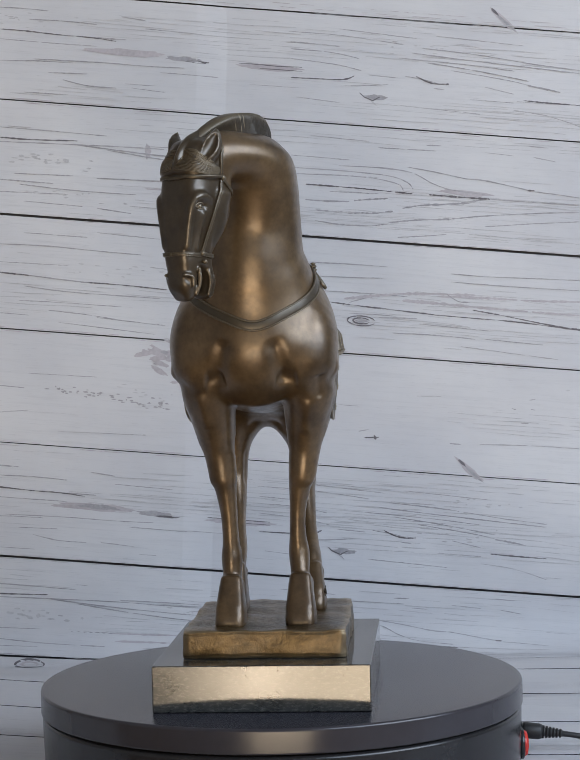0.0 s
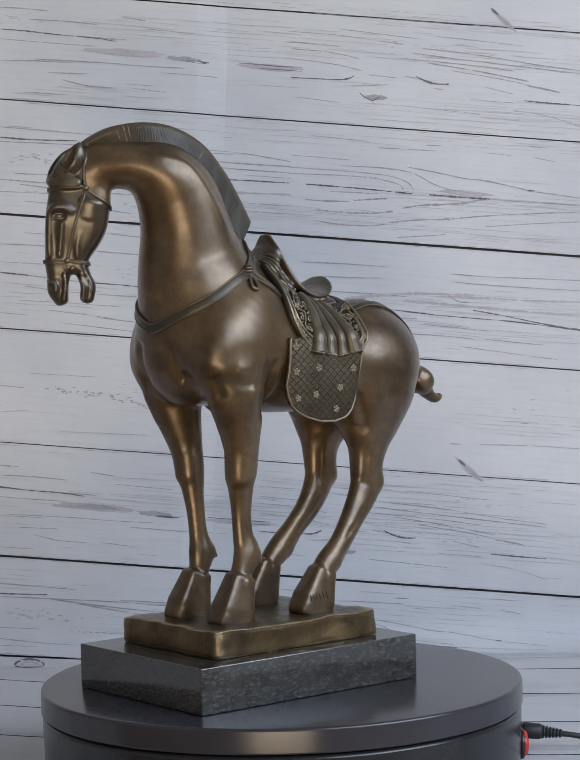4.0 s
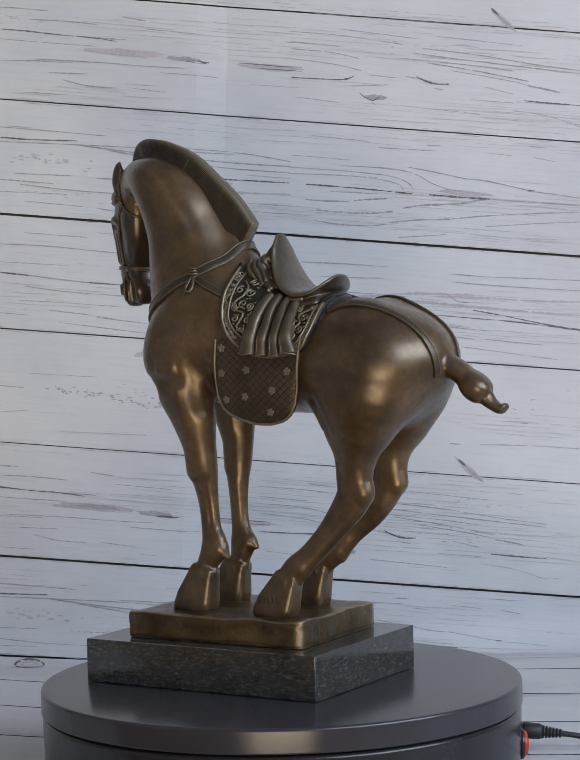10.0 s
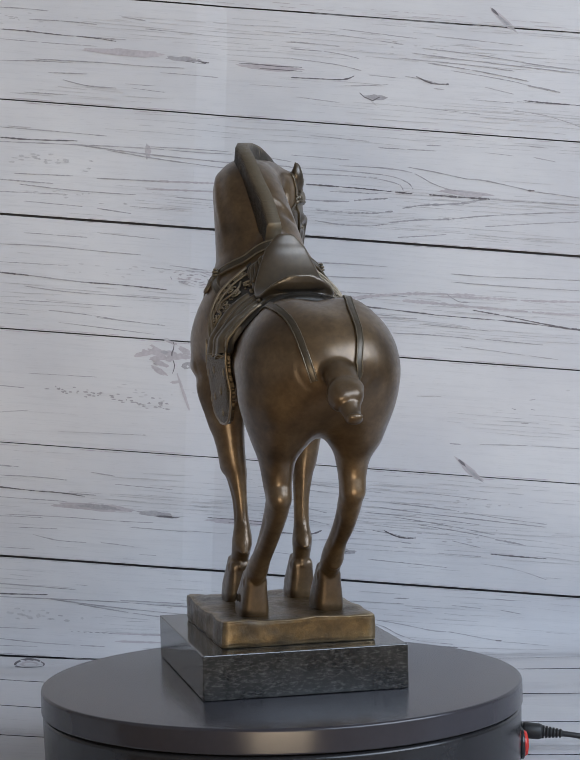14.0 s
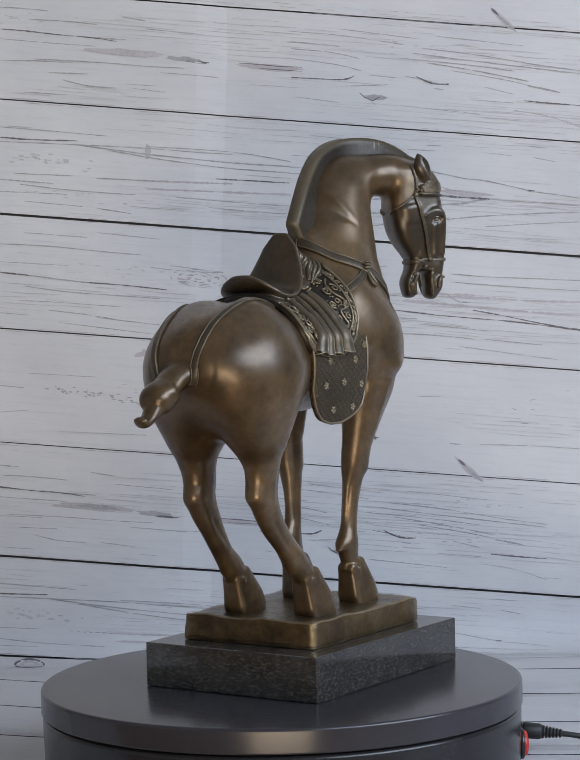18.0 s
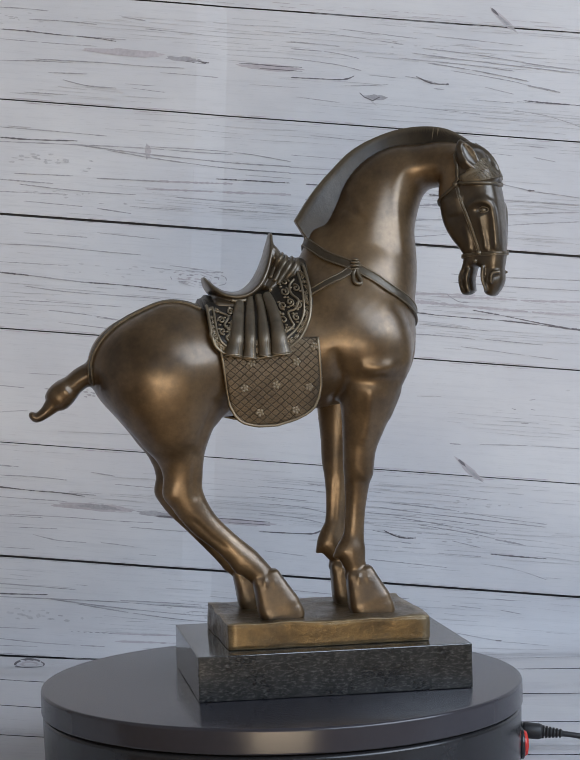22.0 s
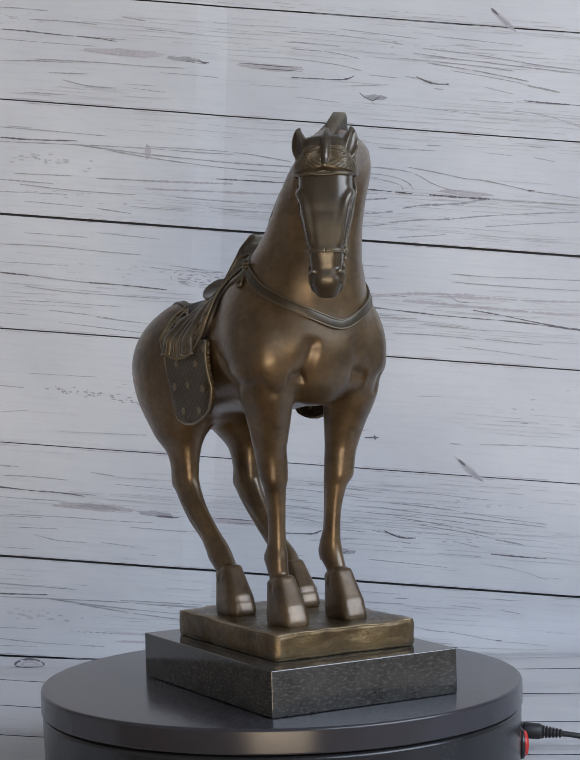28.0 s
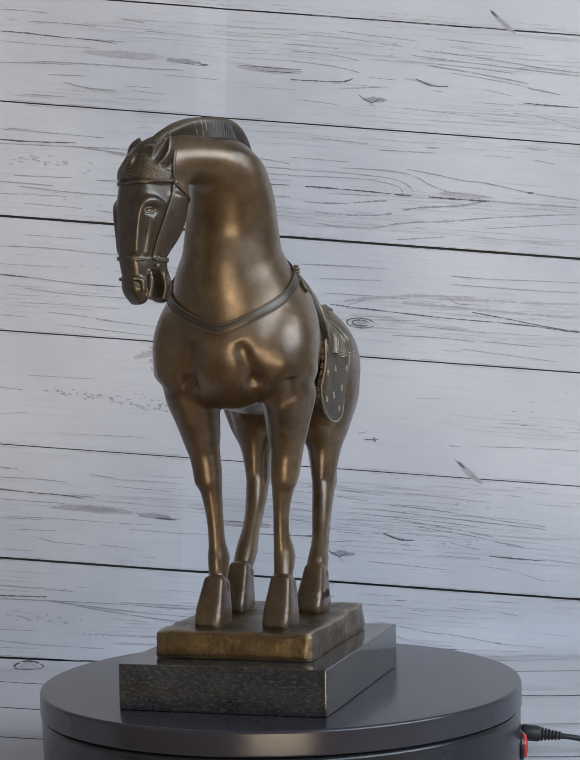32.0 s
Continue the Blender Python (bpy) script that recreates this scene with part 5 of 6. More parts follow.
def clay_head_detail(clay):
    def at(s, l, z, rn, rl):
        k = min(1.0, max(0.0, (0.296 - z) / 0.02))
        p = on_head(s - 0.0009 * k, l * (1 - 0.10 * k), z)
        return (p.x, p.y, p.z, rn, rl)
    lat = tuple(HEAD_L)
    for s in (1, -1):
        # cheek plate with a crisp lower edge
        clay.limb([at(-0.0150, s * 0.0122, 0.2965, 0.0085, 0.0042), at(-0.0132, s * 0.0118, 0.2890, 0.0080, 0.0040)], 0.0008, lat)
        # brow and the socket under it
        clay.limb([at(-0.0040, s * 0.0146, 0.2920, 0.0010, 0.0010), at(0.0010, s * 0.0150, 0.2945, 0.0016, 0.0016), at(0.0062, s * 0.0142, 0.2938, 0.0020, 0.0018), at(0.0092, s * 0.0124, 0.2890, 0.0016, 0.0016), at(0.0104, s * 0.0110, 0.2790, 0.0012, 0.0014), at(0.0106, s * 0.0094, 0.2670, 0.0010, 0.0012)], 0.0030, lat)
        clay.limb([at(0.0060, s * 0.0158, 0.2893, 0.0020, 0.0026), at(0.0015, s * 0.0158, 0.2888, 0.0017, 0.0024)], 0.0016, lat, 4, True)
        # long ridges down the side of the face
        clay.limb([at(0.0020, s * 0.0138, 0.2845, 0.0011, 0.0013), at(0.0034, s * 0.0119, 0.2750, 0.0011, 0.0014), at(0.0044, s * 0.0104, 0.2660, 0.0010, 0.0013)], 0.0015, lat)
        clay.limb([at(-0.0080, s * 0.0120, 0.2790, 0.0014, 0.0014), at(-0.0062, s * 0.0112, 0.2720, 0.0012, 0.0014), at(-0.0060, s * 0.0102, 0.2655, 0.0010, 0.0013)], 0.0018, lat)
        # nostril, lip folds
        clay.limb([at(0.0108, s * 0.0090, 0.2492, 0.0017, 0.0016), at(0.0096, s * 0.0104, 0.2470, 0.0014, 0.0018)], 0.0008, lat, 4, True)
        clay.limb([at(0.0118, s * 0.0078, 0.2510, 0.0010, 0.0012), at(0.0078, s * 0.0102, 0.2500, 0.0010, 0.0012), at(0.0070, s * 0.0102, 0.2450, 0.0010, 0.0010)], 0.0008, lat)
        clay.limb([at(0.0020, s * 0.0104, 0.2545, 0.0012, 0.0012), at(0.0016, s * 0.0104, 0.2470, 0.0011, 0.0012), at(0.0030, s * 0.0086, 0.2402, 0.0009, 0.0010)], 0.0010, lat)
        clay.limb([at(-0.0102, s * 0.0088, 0.2530, 0.0008, 0.0010), at(-0.0126, s * 0.0086, 0.2470, 0.0008, 0.0010), at(-0.0112, s * 0.0074, 0.2400, 0.0008, 0.0010)], 0.0006, lat, 4, True)
        clay.limb([at(-0.0076, s * 0.0086, 0.2530, 0.0009, 0.0010), at(-0.0092, s * 0.0084, 0.2470, 0.0009, 0.0010), at(-0.0084, s * 0.0070, 0.2400, 0.0009, 0.0010)], 0.0008, lat)
        # ear, hollowed towards its outer front
        clay.limb([at(-0.0030, s * 0.0118, 0.3130, 0.0034, 0.0036), at(-0.0052, s * 0.0138, 0.3195, 0.0060, 0.0046), at(-0.0078, s * 0.0146, 0.3248, 0.0056, 0.0040), at(-0.0096, s * 0.0150, 0.3296, 0.0026, 0.0020), at(-0.0100, s * 0.0142, 0.3318, 0.0008, 0.0010)], 0.0010, lat)
        clay.limb([at(0.0008, s * 0.0150, 0.3172, 0.0026, 0.0026), at(-0.0008, s * 0.0168, 0.3210, 0.0042, 0.0038), at(-0.0034, s * 0.0176, 0.3250, 0.0038, 0.0034), at(-0.0066, s * 0.0170, 0.3284, 0.0014, 0.0016)], 0.0004, lat, 4, True)
        # parted forelock, lying across the brow
        clay.limb([at(-0.0085, s * 0.0158, 0.3080, 0.0030, 0.0022), at(-0.0010, s * 0.0142, 0.3088, 0.0042, 0.0030), at(0.0045, s * 0.0095, 0.3100, 0.0050, 0.0036), at(0.0066, s * 0.0020, 0.3112, 0.0046, 0.0030)], 0.0012, lat)
        clay.limb([at(0.0030, s * 0.0100, 0.3125, 0.0040, 0.0036), at(0.0010, s * 0.0070, 0.3165, 0.0046, 0.0046), at(-0.0030, s * 0.0030, 0.3215, 0.0046, 0.0040)], 0.0018, lat)
    clay.limb([at(-0.0120, 0.0010, 0.3290, 0.0040, 0.0030), at(-0.0020, 0.0010, 0.3240, 0.0044, 0.0028), at(0.0050, 0.0008, 0.3165, 0.0038, 0.0024), at(0.0082, 0.0004, 0.3095, 0.0026, 0.0018)], 0.0012, lat)


def sculpt_saddle():
    c = Clay((-0.058, -0.060, 0.212), (0.028, 0.042, 0.284), 0.0008)
    y = -0.0085
    # one swept plate: pommel, seat and cantle
    c.limb([(-0.0020, y, 0.2775, 0.0013, 0.0060), (-0.0028, y, 0.2705, 0.0021, 0.0118), (-0.0045, y, 0.2625, 0.0028, 0.0158), (-0.0073, y, 0.2545, 0.0033, 0.0192),
            (-0.0118, y, 0.2467, 0.0036, 0.0222), (-0.0180, y, 0.2415, 0.0036, 0.0238), (-0.0250, y, 0.2394, 0.0036, 0.0242), (-0.0330, y, 0.2404, 0.0034, 0.0232),
            (-0.0385, y, 0.2436, 0.0030, 0.0205), (-0.0420, y, 0.2474, 0.0024, 0.0155), (-0.0442, y, 0.2510, 0.0013, 0.0085)], 0.002)
    # the padding under and before it
    c.limb([(0.0130, y, 0.2480, 0.0075, 0.0240), (0.0075, y, 0.2540, 0.0078, 0.0205), (0.0020, y, 0.2610, 0.0052, 0.0165), (-0.0008, y, 0.2680, 0.0030, 0.0120)], 0.003)
    c.limb([(0.0110, y, 0.2560, 0.0075, 0.0205), (0.0040, y, 0.2525, 0.0085, 0.0205), (-0.0055, y, 0.2440, 0.0058, 0.0225)], 0.003)
    c.limb([(0.0080, y, 0.2400, 0.0100, 0.0270), (-0.0080, y, 0.2350, 0.0060, 0.0255), (-0.0220, y, 0.2335, 0.0050, 0.0250), (-0.0380, y, 0.2345, 0.0060, 0.0240)], 0.003)
    for x, w, top, r in ((-0.0462, 0.030, 0.2372, 0.0022), (-0.0432, 0.030, 0.2394, 0.0020), (-0.0490, 0.027, 0.2342, 0.0019)):
        c.limb([(x, y - w, 0.224, r, r), (x, y - w * 0.6, top - 0.0035, r, r), (x, y, top, r, r), (x, y + w * 0.6, top - 0.0035, r, r), (x, y + w, 0.224, r, r)], 0.0012, (1, 0, 0))
    c.limb([(0.0120, y - 0.026, 0.244, 0.003, 0.003), (0.0158, y - 0.015, 0.2555, 0.003, 0.003), (0.0165, y, 0.2605, 0.003, 0.003), (0.0158, y + 0.015, 0.2555, 0.003, 0.003),
            (0.0120, y + 0.026, 0.244, 0.003, 0.003)], 0.002, (1, 0, 0))
    v, q = c.skin()
    return relax(v, q, 2), q


def patch(bm, grid, thick, side, mat):
    """A cloth of even thickness on a grid of (place, outward normal)."""
    na, nb = len(grid), len(grid[0])
    out = [[bm.verts.new(p + n * thick) for p, n in row] for row in grid]
    inn = [[bm.verts.new(p - n * 0.0012) for p, n in row] for row in grid]
    def quad(*vs):
        f = bm.faces.new(vs if side > 0 else vs[::-1])
        f.material_index = mat
    for i in range(na - 1):
        for j in range(nb - 1):
            quad(out[i][j], out[i][j + 1], out[i + 1][j + 1], out[i + 1][j])
    rim = [(i, 0) for i in range(na)] + [(na - 1, j) for j in range(1, nb)] + [(i, nb - 1) for i in range(na - 2, -1, -1)] + [(0, j) for j in range(nb - 2, 0, -1)]
    for (a, b), (c, d) in zip(rim, rim[1:] + rim[:1]):
        quad(out[a][b], out[c][d], inn[c][d], inn[a][b])


def skirt_floor(x):
    """Lower edge of the ornate skirt above each place along the back."""
    e = np.array([(-0.0470, 0.2330), (-0.0466, 0.2180), (-0.0450, 0.2110), (-0.0424, 0.2068), (-0.0380, 0.2042), (-0.0300, 0.2025), (-0.0200, 0.2012), (-0.0064, 0.2030), (0.0020, 0.2080),
                  (0.0088, 0.2140), (0.0130, 0.2215), (0.0150, 0.2280), (0.0165, 0.2400)])
    return float(np.interp(x, e[:, 0], e[:, 1]))


def flap_floor(x):
    e = np.array([(-0.0380, 0.1830), (-0.0365, 0.1740), (-0.0330, 0.1672), (-0.0290, 0.1640), (-0.0200, 0.1618), (-0.0083, 0.1620), (0.0030, 0.1650), (0.0110, 0.1685),
                  (0.0160, 0.1728), (0.0185, 0.1790), (0.0196, 0.1850)])
    return float(np.interp(x, e[:, 0], e[:, 1]))


def spiral(c, r, turns, start, hand, n=16):
    out = []
    for i in range(n):
        f = i / (n - 1)
        a = start + hand * turns * 2 * math.pi * f
        k = r * (1 - 0.82 * f)
        out.append((c[0] + k * math.cos(a), c[1] + k * math.sin(a)))
    return out


def dress_side(bm, body, s, saddle):
    """Skirt, quilted flap and gathered cloth on one side of the horse."""
    y0 = -0.0085
    # quilted lower flap, hanging nearly straight down
    grid = []
    nx, nz = 40, 26
    for i in range(nx + 1):
        f = i / nx
        row = []
        for j in range(nz + 1):
            g = j / nz
            front, rear = 0.0178 + 0.0018 * (1 - g), -0.0414 + 0.0045 * (1 - g)
            x = rear + (front - rear) * f
            z = flap_floor(np.interp(f, (0, 1), (-0.038, 0.0196))) * (1 - g) + 0.214 * g
            bow = (0.0430 if s > 0 else 0.0440) + 0.0022 * math.sin(g * 2.6) + 0.0012 * f - 0.0010 * (1 - g) ** 2
            hit = body.ray_cast(Vector((x, y0 + s * 0.12, z)), Vector((0, -s, 0)))[0]
            y = max(bow, abs(hit.y - y0) + 0.0006 if hit else 0)
            row.append((Vector((x, y0 + s * y, z)), Vector((0, s, 0))))
        grid.append(row)
    tmp = bmesh.new()
    patch(tmp, grid, 0.0018, s, 4)
    fv, ff, fm = bm_piece(tmp)
    for v, f_, m in [(fv, ff, fm)]:
        vs = [bm.verts.new(p) for p in v]
        for q, k in zip(f_, m):
            bm.faces.new([vs[i] for i in q]).material_index = k
    flap = bvh_of(fv, ff)
    edge = [grid[0][j][0] for j in range(nz, -1, -2)] + [grid[i][0][0] for i in range(1, nx + 1, 2)] + [grid[nx][j][0] for j in range(0, nz + 1, 2)]
    pipe(bm, [p + Vector((0, s * 0.0016, 0)) for p in edge], 0.0009, 6, 7)
    left = ((0.0133, 0.2092), (0.0140, 0.1925), (-0.0041, 0.1948), (-0.0325, 0.1936), (-0.0216, 0.1812), (-0.0019, 0.1772), (0.0130, 0.1748), (-0.0192, 0.1672))
    right = ((-0.0228, 0.1997), (0.0043, 0.1998), (-0.0275, 0.1837), (-0.0081, 0.1855), (0.0125, 0.1831), (-0.0182, 0.1680), (0.0041, 0.1688), (0.0150, 0.2095))
    for x, z in left if s > 0 else right:
        loc = flap.find_nearest(Vector((x, y0 + s * 0.06, z)))[0]
        bead(bm, loc, 0.00085, 7)
        for k in range(5):
            a = k * math.pi / 2.5 + x * 300
            bead(bm, loc + Vector((0.0016 * math.cos(a), 0, 0.0016 * math.sin(a))), 0.00105, 7, (1, 0.6, 1))
    # ornate skirt, moulded to the barrel
    nx, nz = 44, 26
    grid = []
    for i in range(nx + 1):
        x = -0.0468 + (0.0165 + 0.0468) * i / nx
        zb = skirt_floor(x)
        lo, hi = math.atan2(zb - 0.204, 0.047), radians(72)
        row = []
        for j in range(nz + 1):
            a = lo + (hi - lo) * j / nz
            d = Vector((0, s * math.cos(a), math.sin(a)))
            o = Vector((x, y0, 0.204))
            hit, nor = body.ray_cast(o + d * 0.12, -d)[:2]
            if hit is None:
                hit, nor = o + d * 0.046, d
            p = hit + d * 0.0030 * max(0.0, math.sin(a))
            if a < 0.6:
                p.y = y0 + s * max(abs(p.y - y0), (0.0436 if s > 0 else 0.0450) - 0.0300 * max(0.0, a - 0.22))
            row.append((p, d))
        grid.append(row)
    tmp = bmesh.new()
    patch(tmp, grid, 0.0024, s, 2)
    sv, sf, sm = bm_piece(tmp)
    vs = [bm.verts.new(p) for p in sv]
    for q, k in zip(sf, sm):
        bm.faces.new([vs[i] for i in q]).material_index = k
    skirt = bvh_of(sv, sf)
    def out(x, z):
        return Vector((x, y0 + s * 0.062, z))
    outer = [(-0.0464, 0.2340), (-0.0460, 0.2190), (-0.0444, 0.2118), (-0.0420, 0.2082), (-0.0378, 0.2056), (-0.0300, 0.2036), (-0.0200, 0.2024), (-0.0064, 0.2042), (0.0016, 0.2090),
             (0.0082, 0.2148), (0.0123, 0.2222), (0.0144, 0.2290), (0.0157, 0.2410), (0.0152, 0.2580)]
    inner = ([(0.0112, 0.2540), (0.0117, 0.2420), (0.0108, 0.2300), (0.0086, 0.2235), (0.0040, 0.2175), (-0.0030, 0.2122)], [(-0.0425, 0.2330), (-0.0424, 0.2200), (-0.0406, 0.2134), (-0.0370, 0.2100), (-0.0330, 0.2088)])
    rnd = random.Random(5 + s)
    ps, _ = lay(skirt, [out(*q) for q in outer], 0.0005, 6, (0, -s, 0))
    pipe(bm, ps, 0.0010, 6, 7)
    for line in inner:
        ps, _ = lay(skirt, [out(*q) for q in line], 0.0004, 6, (0, -s, 0))
        pipe(bm, ps, 0.0008, 6, 7)
        # small curls between the two ridges
        for q in smooth_line(line, 5):
            o = min(smooth_line(outer, 6), key=lambda e: (e[0] - q[0]) ** 2 + (e[1] - q[1]) ** 2)
            m = (o * 0.5 + q * 0.5)
            h = skirt.ray_cast(out(m[0], m[1]), Vector((0, -s, 0)))
            if h[0] is None:
                continue
            a0 = rnd.uniform(0, 6.28)
            c = [(m[0] + 0.0011 * math.cos(a0 + k * 0.8), m[1] + 0.0011 * math.sin(a0 + k * 0.8)) for k in range(6)]
            ps, _ = lay(skirt, [out(*e) for e in c], 0.0003, 2, (0, -s, 0))
            pipe(bm, ps, 0.00042, 5, 7)
            bead(bm, h[0] + h[1] * 0.0002, rnd.uniform(0.0005, 0.0008), 7)
    # scrollwork: curling stems with buds
    stems = [[(0.0085, 0.2490), (0.0050, 0.2450), (0.0052, 0.2400), (0.0085, 0.2360), (0.0060, 0.2310), (0.0018, 0.2290), (0.0030, 0.2240), (0.0040, 0.2210), (-0.0010, 0.2170)],
             [(-0.0392, 0.2300), (-0.0340, 0.2270), (-0.0372, 0.2220), (-0.0330, 0.2180), (-0.0370, 0.2150), (-0.0345, 0.2120)]]
    for line in stems:
        ps, _ = lay(skirt, [out(*q) for q in line], 0.0006, 6, (0, -s, 0))
        pipe(bm, ps, 0.00075, 6, 7)
    for cx, cz, r, tn, st, hd in ((0.0030, 0.2475, 0.0024, 1.3, 0.0, 1), (0.0082, 0.2435, 0.0022, 1.2, 2.0, -1), (0.0015, 0.2415, 0.0026, 1.3, 1.0, -1), (0.0080, 0.2335, 0.0022, 1.3, 3.5, 1),
                                  (0.0035, 0.2350, 0.0024, 1.3, 4.5, 1), (-0.0008, 0.2330, 0.0024, 1.4, 5.0, -1), (0.0062, 0.2260, 0.0022, 1.2, 1.2, 1), (-0.0016, 0.2245, 0.0026, 1.3, 4.2, -1),
                                  (0.0012, 0.2195, 0.0018, 1.1, 2.6, 1), (-0.0032, 0.2180, 0.0020, 1.2, 0.4, -1), (-0.0035, 0.2290, 0.0016, 1.0, 2.4, 1),
                                  (-0.0320, 0.2300, 0.0020, 1.2, 0.6, 1), (-0.0388, 0.2250, 0.0022, 1.3, 3.3, -1), (-0.0312, 0.2225, 0.0024, 1.3, 1.8, 1), (-0.0388, 0.2185, 0.0020, 1.1, 5.2, -1),
                                  (-0.0350, 0.2150, 0.0018, 1.0, 4.0, 1), (-0.0400, 0.2310, 0.0014, 1.0, 2.2, 1), (-0.0350, 0.2200, 0.0015, 1.0, 1.2, -1)):
        ps, _ = lay(skirt, [out(x, z) for x, z in spiral((cx, cz), r, tn, st, hd)], 0.0007, 2, (0, -s, 0))
        pipe(bm, ps, [0.0006] * (len(ps) - 4) + [0.0007, 0.0008, 0.0009, 0.0009], 6, 7)
        for k in range(2):
            a = st + 1 + k * 2.6
            q = skirt.ray_cast(out(cx + r * 1.3 * math.cos(a), cz + r * 1.3 * math.sin(a)), Vector((0, -s, 0)))
            if q[0] is not None:
                bead(bm, q[0] + q[1] * 0.0004, 0.0008, 7, (1.3, 0.8, 0.8))
    # gathered cloth: four rolled pleats that open towards the hem, their ends plugged dark
    for i, (r0, r1, drop) in enumerate(((0.0024, 0.0050, 0.0), (0.0021, 0.0036, -0.0012), (0.0021, 0.0036, -0.0022), (0.0024, 0.0046, -0.0006))):
        u = (i + 0.5) / 4
        top, low = Vector((-0.0062 - 0.0205 * u, 0, 0.2404 - 0.0026 * u)), Vector((0.0010 - 0.0400 * u, 0, 0.2050 + drop))
        pts, rad, deep = [], [], 0.0
        for j in range(25):
            g = j / 24
            p = top.lerp(low, g)
            r = r0 + (r1 - r0) * g ** 0.9 + 0.0005 * max(0.0, g - 0.86) / 0.14
            h = skirt.ray_cast(out(p.x, max(p.z, skirt_floor(p.x) + 0.0015)), Vector((0, -s, 0)))[0]
            deep = max(deep, abs(h.y - y0) if h is not None else deep)
            pts.append(Vector((p.x + 0.0005 * math.sin(5 * g + i), y0 + s * (deep + 0.12 * r), p.z)))
            rad.append((r * (1.08 + 0.06 * math.sin(9 * g + 2 * i)), r * 0.92))
        sides = [Vector((0, s, 0))] * len(pts)
        pipe(bm, pts, rad, 18, 8, sides, False, 0.9)
        # dark disc painted in for the shade inside the roll
        pipe(bm, pts[-3:-1], [(a * 0.86, b * 0.86) for a, b in rad[-3:-1]], 18, 5, sides[-3:-1], True, 0.9)
        hem = [pts[-1] + Vector((rad[-1][0] * math.cos(a), s * rad[-1][1] * math.sin(a), 0.0006 * math.cos(2 * a + i))) for a in [2 * math.pi * k / 24 for k in range(25)]]
        pipe(bm, hem, 0.0005, 6, 7)
        # a fine raised fold along each pleat
        pipe(bm, [p + Vector((0.45 * r[0], s * 0.86 * r[1], 0)) for p, r in zip(pts, rad)], 0.0004, 6, 7)
    # rail that gathers it, along the seat's edge
    ps, ns = lay(saddle, [(-0.0055, y0 + s * 0.08, 0.2440), (-0.0080, y0 + s * 0.08, 0.2402), (-0.0150, y0 + s * 0.08, 0.2390), (-0.0240, y0 + s * 0.08, 0.2378), (-0.0300, y0 + s * 0.08, 0.2374)], 0.0010, 6, (0, -s, 0))
    pipe(bm, ps, 0.0011, 8, 7)
    # cloth drawn back from the pommel
    for k in range(4):
        pts = [Vector((0.0128 - 0.0030 * k, y0 + s * 0.08, 0.2618 + 0.0012 * min(k, 3))), Vector((0.0072 - 0.0026 * k, y0 + s * 0.08, 0.2535 + 0.0020 * k)), Vector((0.0005 - 0.0018 * k, y0 + s * 0.08, 0.2450 + 0.0018 * k))]
        ps, ns = lay(saddle, pts, 0.0002, 8, (0, -s, 0))
        n = len(ps)
        pipe(bm, ps, [(0.0017 - 0.0006 * abs(2 * i / n - 1), 0.0011) for i in range(n)], 10, 1, ns, True, 1.1)


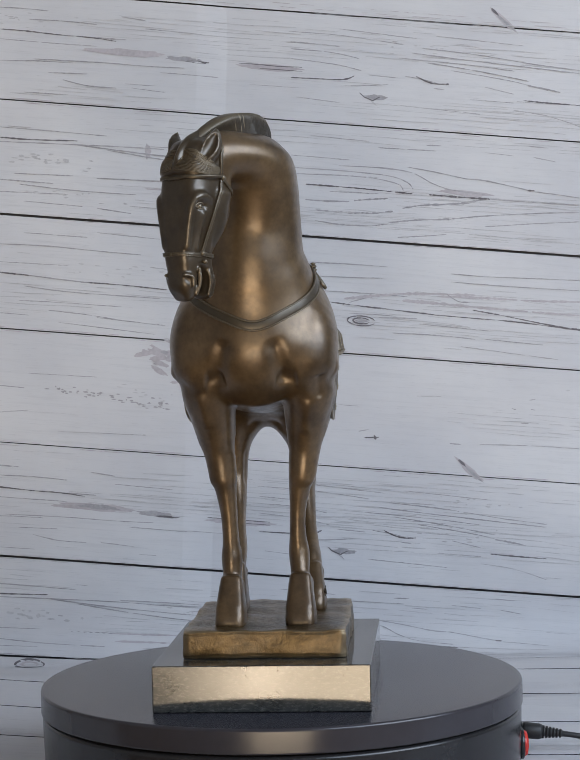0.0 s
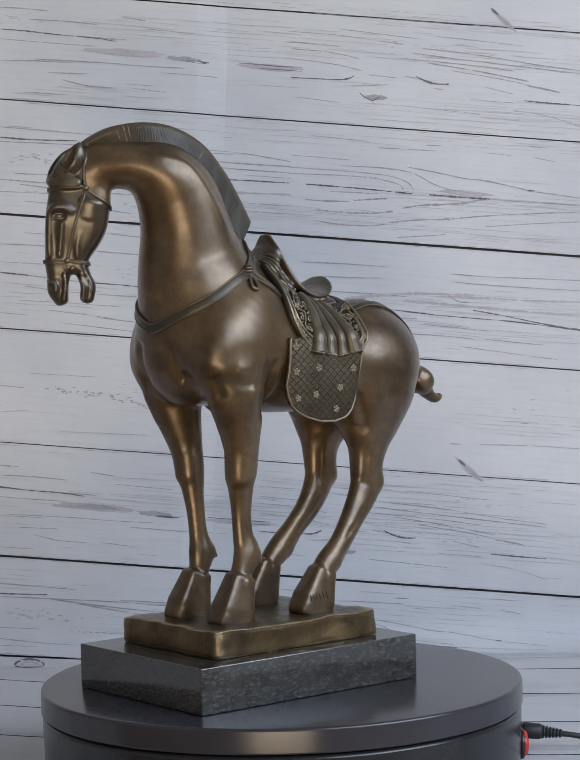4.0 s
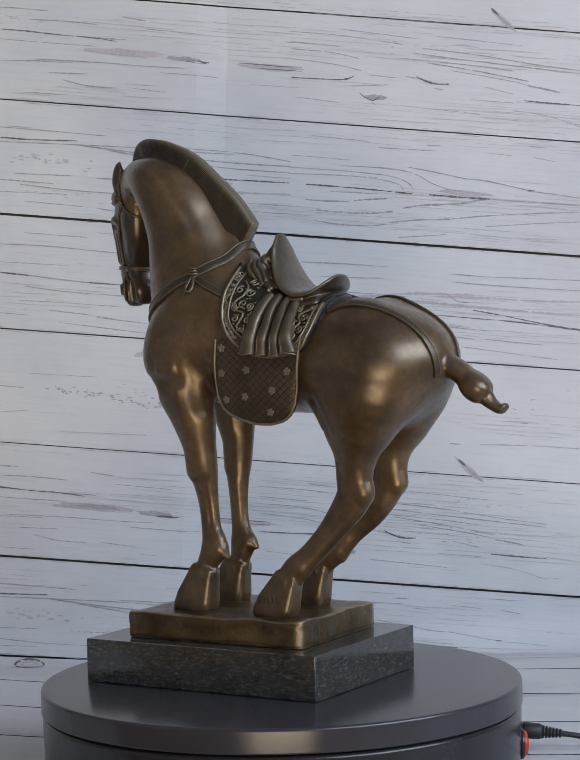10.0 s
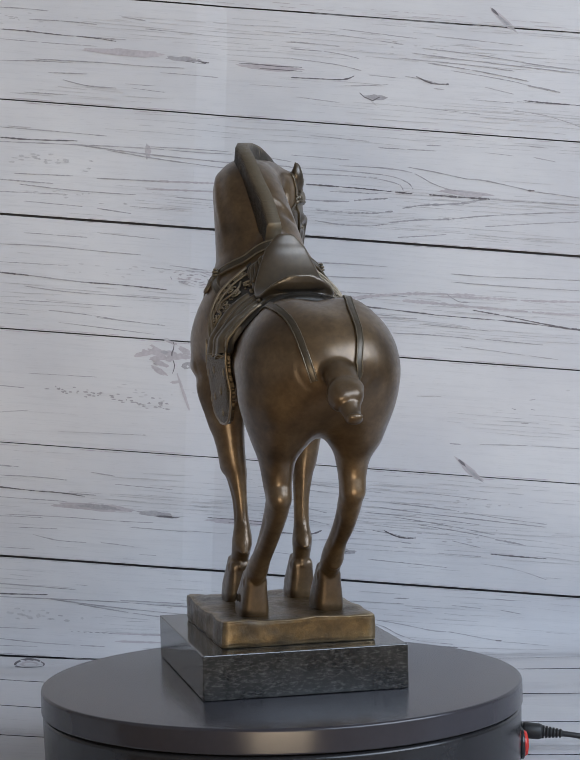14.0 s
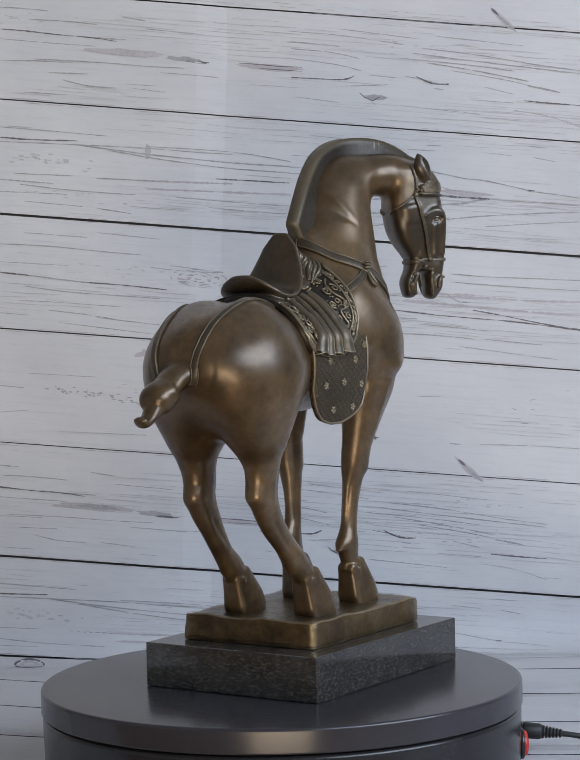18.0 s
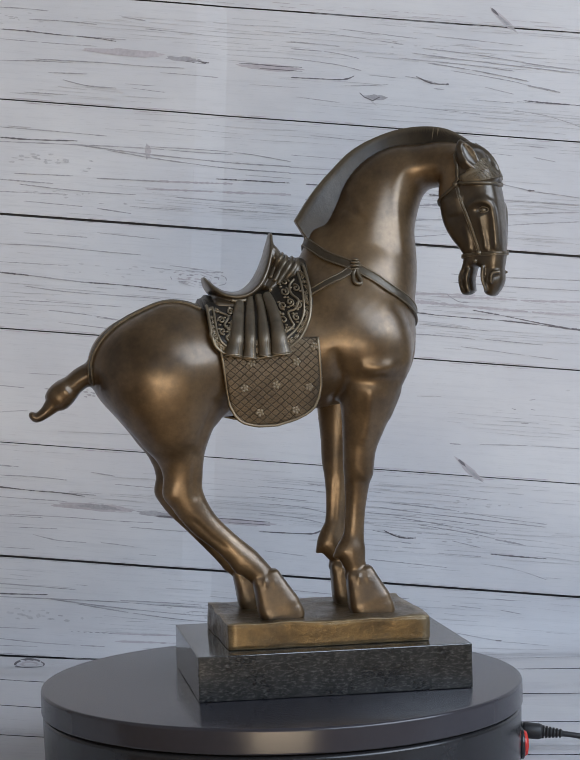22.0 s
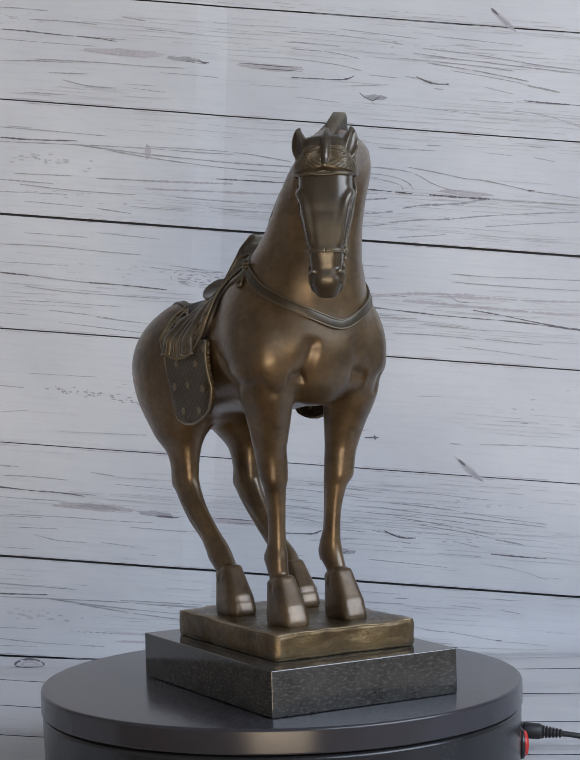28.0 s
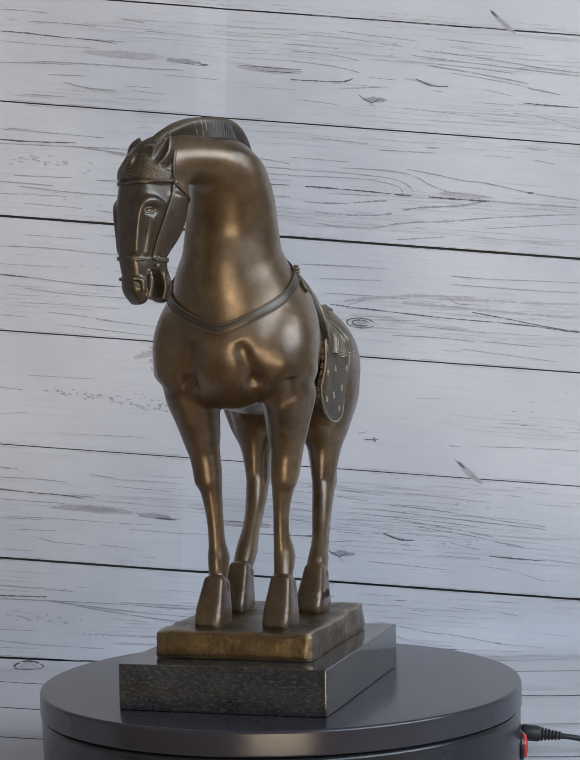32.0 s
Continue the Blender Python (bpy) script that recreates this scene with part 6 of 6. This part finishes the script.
def dress_horse(bm, body):
    """Straps, bridle, eyes, mane strokes and tail wraps."""
    # breast strap with its knots and hanging loops
    strap(bm, body, [(0.0205, -0.006, 0.2730), (0.0215, 0.004, 0.2705), (0.0260, 0.016, 0.2640), (0.0406, 0.030, 0.2552), (0.0520, 0.032, 0.2490), (0.0660, 0.028, 0.2390), (0.0790, 0.015, 0.2295),
                     (0.0870, -0.004, 0.2215), (0.0790, -0.024, 0.2295), (0.0660, -0.040, 0.2405), (0.0560, -0.044, 0.2490), (0.0440, -0.042, 0.2562), (0.0300, -0.032, 0.2630), (0.0225, -0.018, 0.2695), (0.0205, -0.008, 0.2730)], 0.0030, 0.0010, 1, True, 10)
    for s, k in ((1, Vector((0.0400, 0.0300, 0.2555))), (-1, Vector((0.0448, -0.0420, 0.2565)))):
        loc, nor = body.find_nearest(k)[:2]
        for j, r in ((-1.6, 0.0024), (0.0, 0.0029), (1.6, 0.0027), (3.0, 0.0019)):
            bead(bm, loc + nor * 0.0016 + Vector((0, 0, j * 0.0012)), r, 1, (1.15, 0.85, 0.42))
        lp = [loc + nor * 0.0014 + Vector((x, 0, z)) for x, z in ((0.0004, -0.002), (-0.0016, -0.0060), (-0.0024, -0.0115), (-0.0016, -0.0142), (0.0002, -0.0150), (0.0016, -0.0138), (0.0018, -0.0110), (0.0010, -0.0060), (0.0004, -0.002))]
        ps, ns = lay(body, lp, 0.0013, 5)
        pipe(bm, ps, 0.0012, 7, 1)
        strap(bm, body, [loc, loc + Vector((-0.012, s * 0.006, -0.0040)), Vector((0.0110, loc.y + s * 0.006, 0.2440))], 0.0025, 0.0009, 1, True)
    # crupper straps to the tail
    for ys in ((0.0205, 0.0165, 0.0123, 0.0070, 0.0030, 0.0010), (-0.0339, -0.0310, -0.0278, -0.0250, -0.0228, -0.0215)):
        strap(bm, body, [(x, y, z) for y, (x, z) in zip(ys, ((-0.0480, 0.2350), (-0.0630, 0.2330), (-0.0800, 0.2270), (-0.0940, 0.2160), (-0.1060, 0.2030), (-0.1130, 0.1900)))], 0.0022, 0.0009)
    # bridle
    def H(s, l, z):
        return on_head(s, l, z)
    band = [H(0.016, 0, 0.2625), H(0.010, 0.011, 0.2625), H(0.0, 0.014, 0.2620), H(-0.010, 0.011, 0.2615), H(-0.016, 0, 0.2610),
            H(-0.010, -0.011, 0.2615), H(0.0, -0.014, 0.2620), H(0.010, -0.011, 0.2625), H(0.016, 0, 0.2625)]
    strap(bm, body, band, 0.0011, 0.0008)
    brow = [H(-0.014, 0.018, 0.3045), H(-0.002, 0.018, 0.3046), H(0.007, 0.012, 0.3050), H(0.012, 0, 0.3055), H(0.007, -0.012, 0.3050), H(-0.002, -0.018, 0.3046), H(-0.014, -0.018, 0.3045)]
    strap(bm, body, brow, 0.0011, 0.0009, 1, False)
    for s in (1, -1):
        strap(bm, body, [H(-0.0130, s * 0.017, 0.3050), H(-0.0090, s * 0.017, 0.2930), H(-0.0045, s * 0.0155, 0.2780), H(-0.0010, s * 0.013, 0.2635)], 0.0010, 0.0009)
        strap(bm, body, [H(-0.0130, s * 0.017, 0.3050), H(-0.0210, s * 0.014, 0.2990), H(-0.0290, s * 0.006, 0.2930)], 0.0009, 0.0008, 1, False)
        strap(bm, body, [H(-0.0130, s * 0.017, 0.3050), H(-0.0120, s * 0.016, 0.3130), H(-0.0130, s * 0.010, 0.3220)], 0.0010, 0.0008, 1, False)
        for q, r in ((H(-0.0130, s * 0.017, 0.3050), 0.0019), (H(-0.0010, s * 0.0135, 0.2625), 0.0018), (H(-0.0035, s * 0.0125, 0.2575), 0.0015)):
            loc, nor = body.find_nearest(q)[:2]
            bead(bm, loc + nor * 0.0010, r, 1)
        c = H(0.0034, s * 0.0120, 0.2888)
        bead(bm, c, 0.0017, 6, (1.2, 1.2, 0.9))
        for sgn, bulge in ((1, 0.0019), (-1, 0.0014)):
            lid = [c + HEAD_F * (0.0034 * math.cos(a)) + HEAD_L * (s * (0.0018 - 0.0008 * abs(math.cos(a)))) + Vector((0, 0, sgn * bulge * math.sin(a))) for a in [math.pi * k / 10 for k in range(11)]]
            pipe(bm, lid, 0.0004, 6, 6)
    # strands of the forelock, combed to both sides
    for s in (1, -1):
        for k in range(19):
            f = k / 18
            lift = 0.0105 * f
            ps, _ = lay(body, [H(0.010 - 0.007 * f, s * 0.0012, 0.3098 + lift), H(0.009 - 0.008 * f, s * 0.0075, 0.3088 + lift * 0.95), H(0.003 - 0.006 * f, s * 0.0150, 0.3070 + lift * 0.75),
                               H(-0.007 - 0.003 * f, s * 0.0180, 0.3058 + lift * 0.45)], 0.0001, 6)
            pipe(bm, ps, 0.00030, 5, 1)
    # signature worn into one hoof: plain strokes
    for k in range(6):
        p = Vector((-0.0160 + 0.0030 * k, 0.035, 0.0545 + 0.0006 * math.sin(k * 2.0)))
        ps, _ = lay(body, [p + Vector((0, 0, -0.0022)), p + Vector((0.0006, 0, 0)), p + Vector((0.0012, 0, 0.0024))], 0.0001, 2)
        pipe(bm, ps, 0.00035, 5, 5)


def build_horse():
    verts, quads = sculpt_horse()
    pieces = [(verts, quads, 0)]
    body = bvh_of(verts, quads)
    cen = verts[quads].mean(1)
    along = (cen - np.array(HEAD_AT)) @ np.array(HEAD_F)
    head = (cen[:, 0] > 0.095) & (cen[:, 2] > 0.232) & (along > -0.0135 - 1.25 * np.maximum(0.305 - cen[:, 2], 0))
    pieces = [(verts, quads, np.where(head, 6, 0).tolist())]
    bm = bmesh.new()
    build_mane(bm)
    pieces.append(bm_piece(bm))
    sv, sq = sculpt_saddle()
    sc = sv[sq].mean(1)
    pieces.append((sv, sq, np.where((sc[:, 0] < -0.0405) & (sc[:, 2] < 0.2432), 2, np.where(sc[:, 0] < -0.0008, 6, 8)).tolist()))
    seat = bvh_of(sv, sq)
    bm = bmesh.new()
    dress_horse(bm, body)
    pieces.append(bm_piece(bm))
    for s in (1, -1):
        bm = bmesh.new()
        dress_side(bm, body, s, seat)
        pieces.append(bm_piece(bm))
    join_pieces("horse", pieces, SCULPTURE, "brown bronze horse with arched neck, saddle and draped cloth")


build_horse()


# ---------------------------------------------------------------- what moves
def motions():
    rows = [(t, pose(0, 0, 0, 0, 0, -94.92 - 11.642 * t)) for t in range(33)]
    walk(SCULPTURE, rows)
    walk(PLATE, rows)


motions()
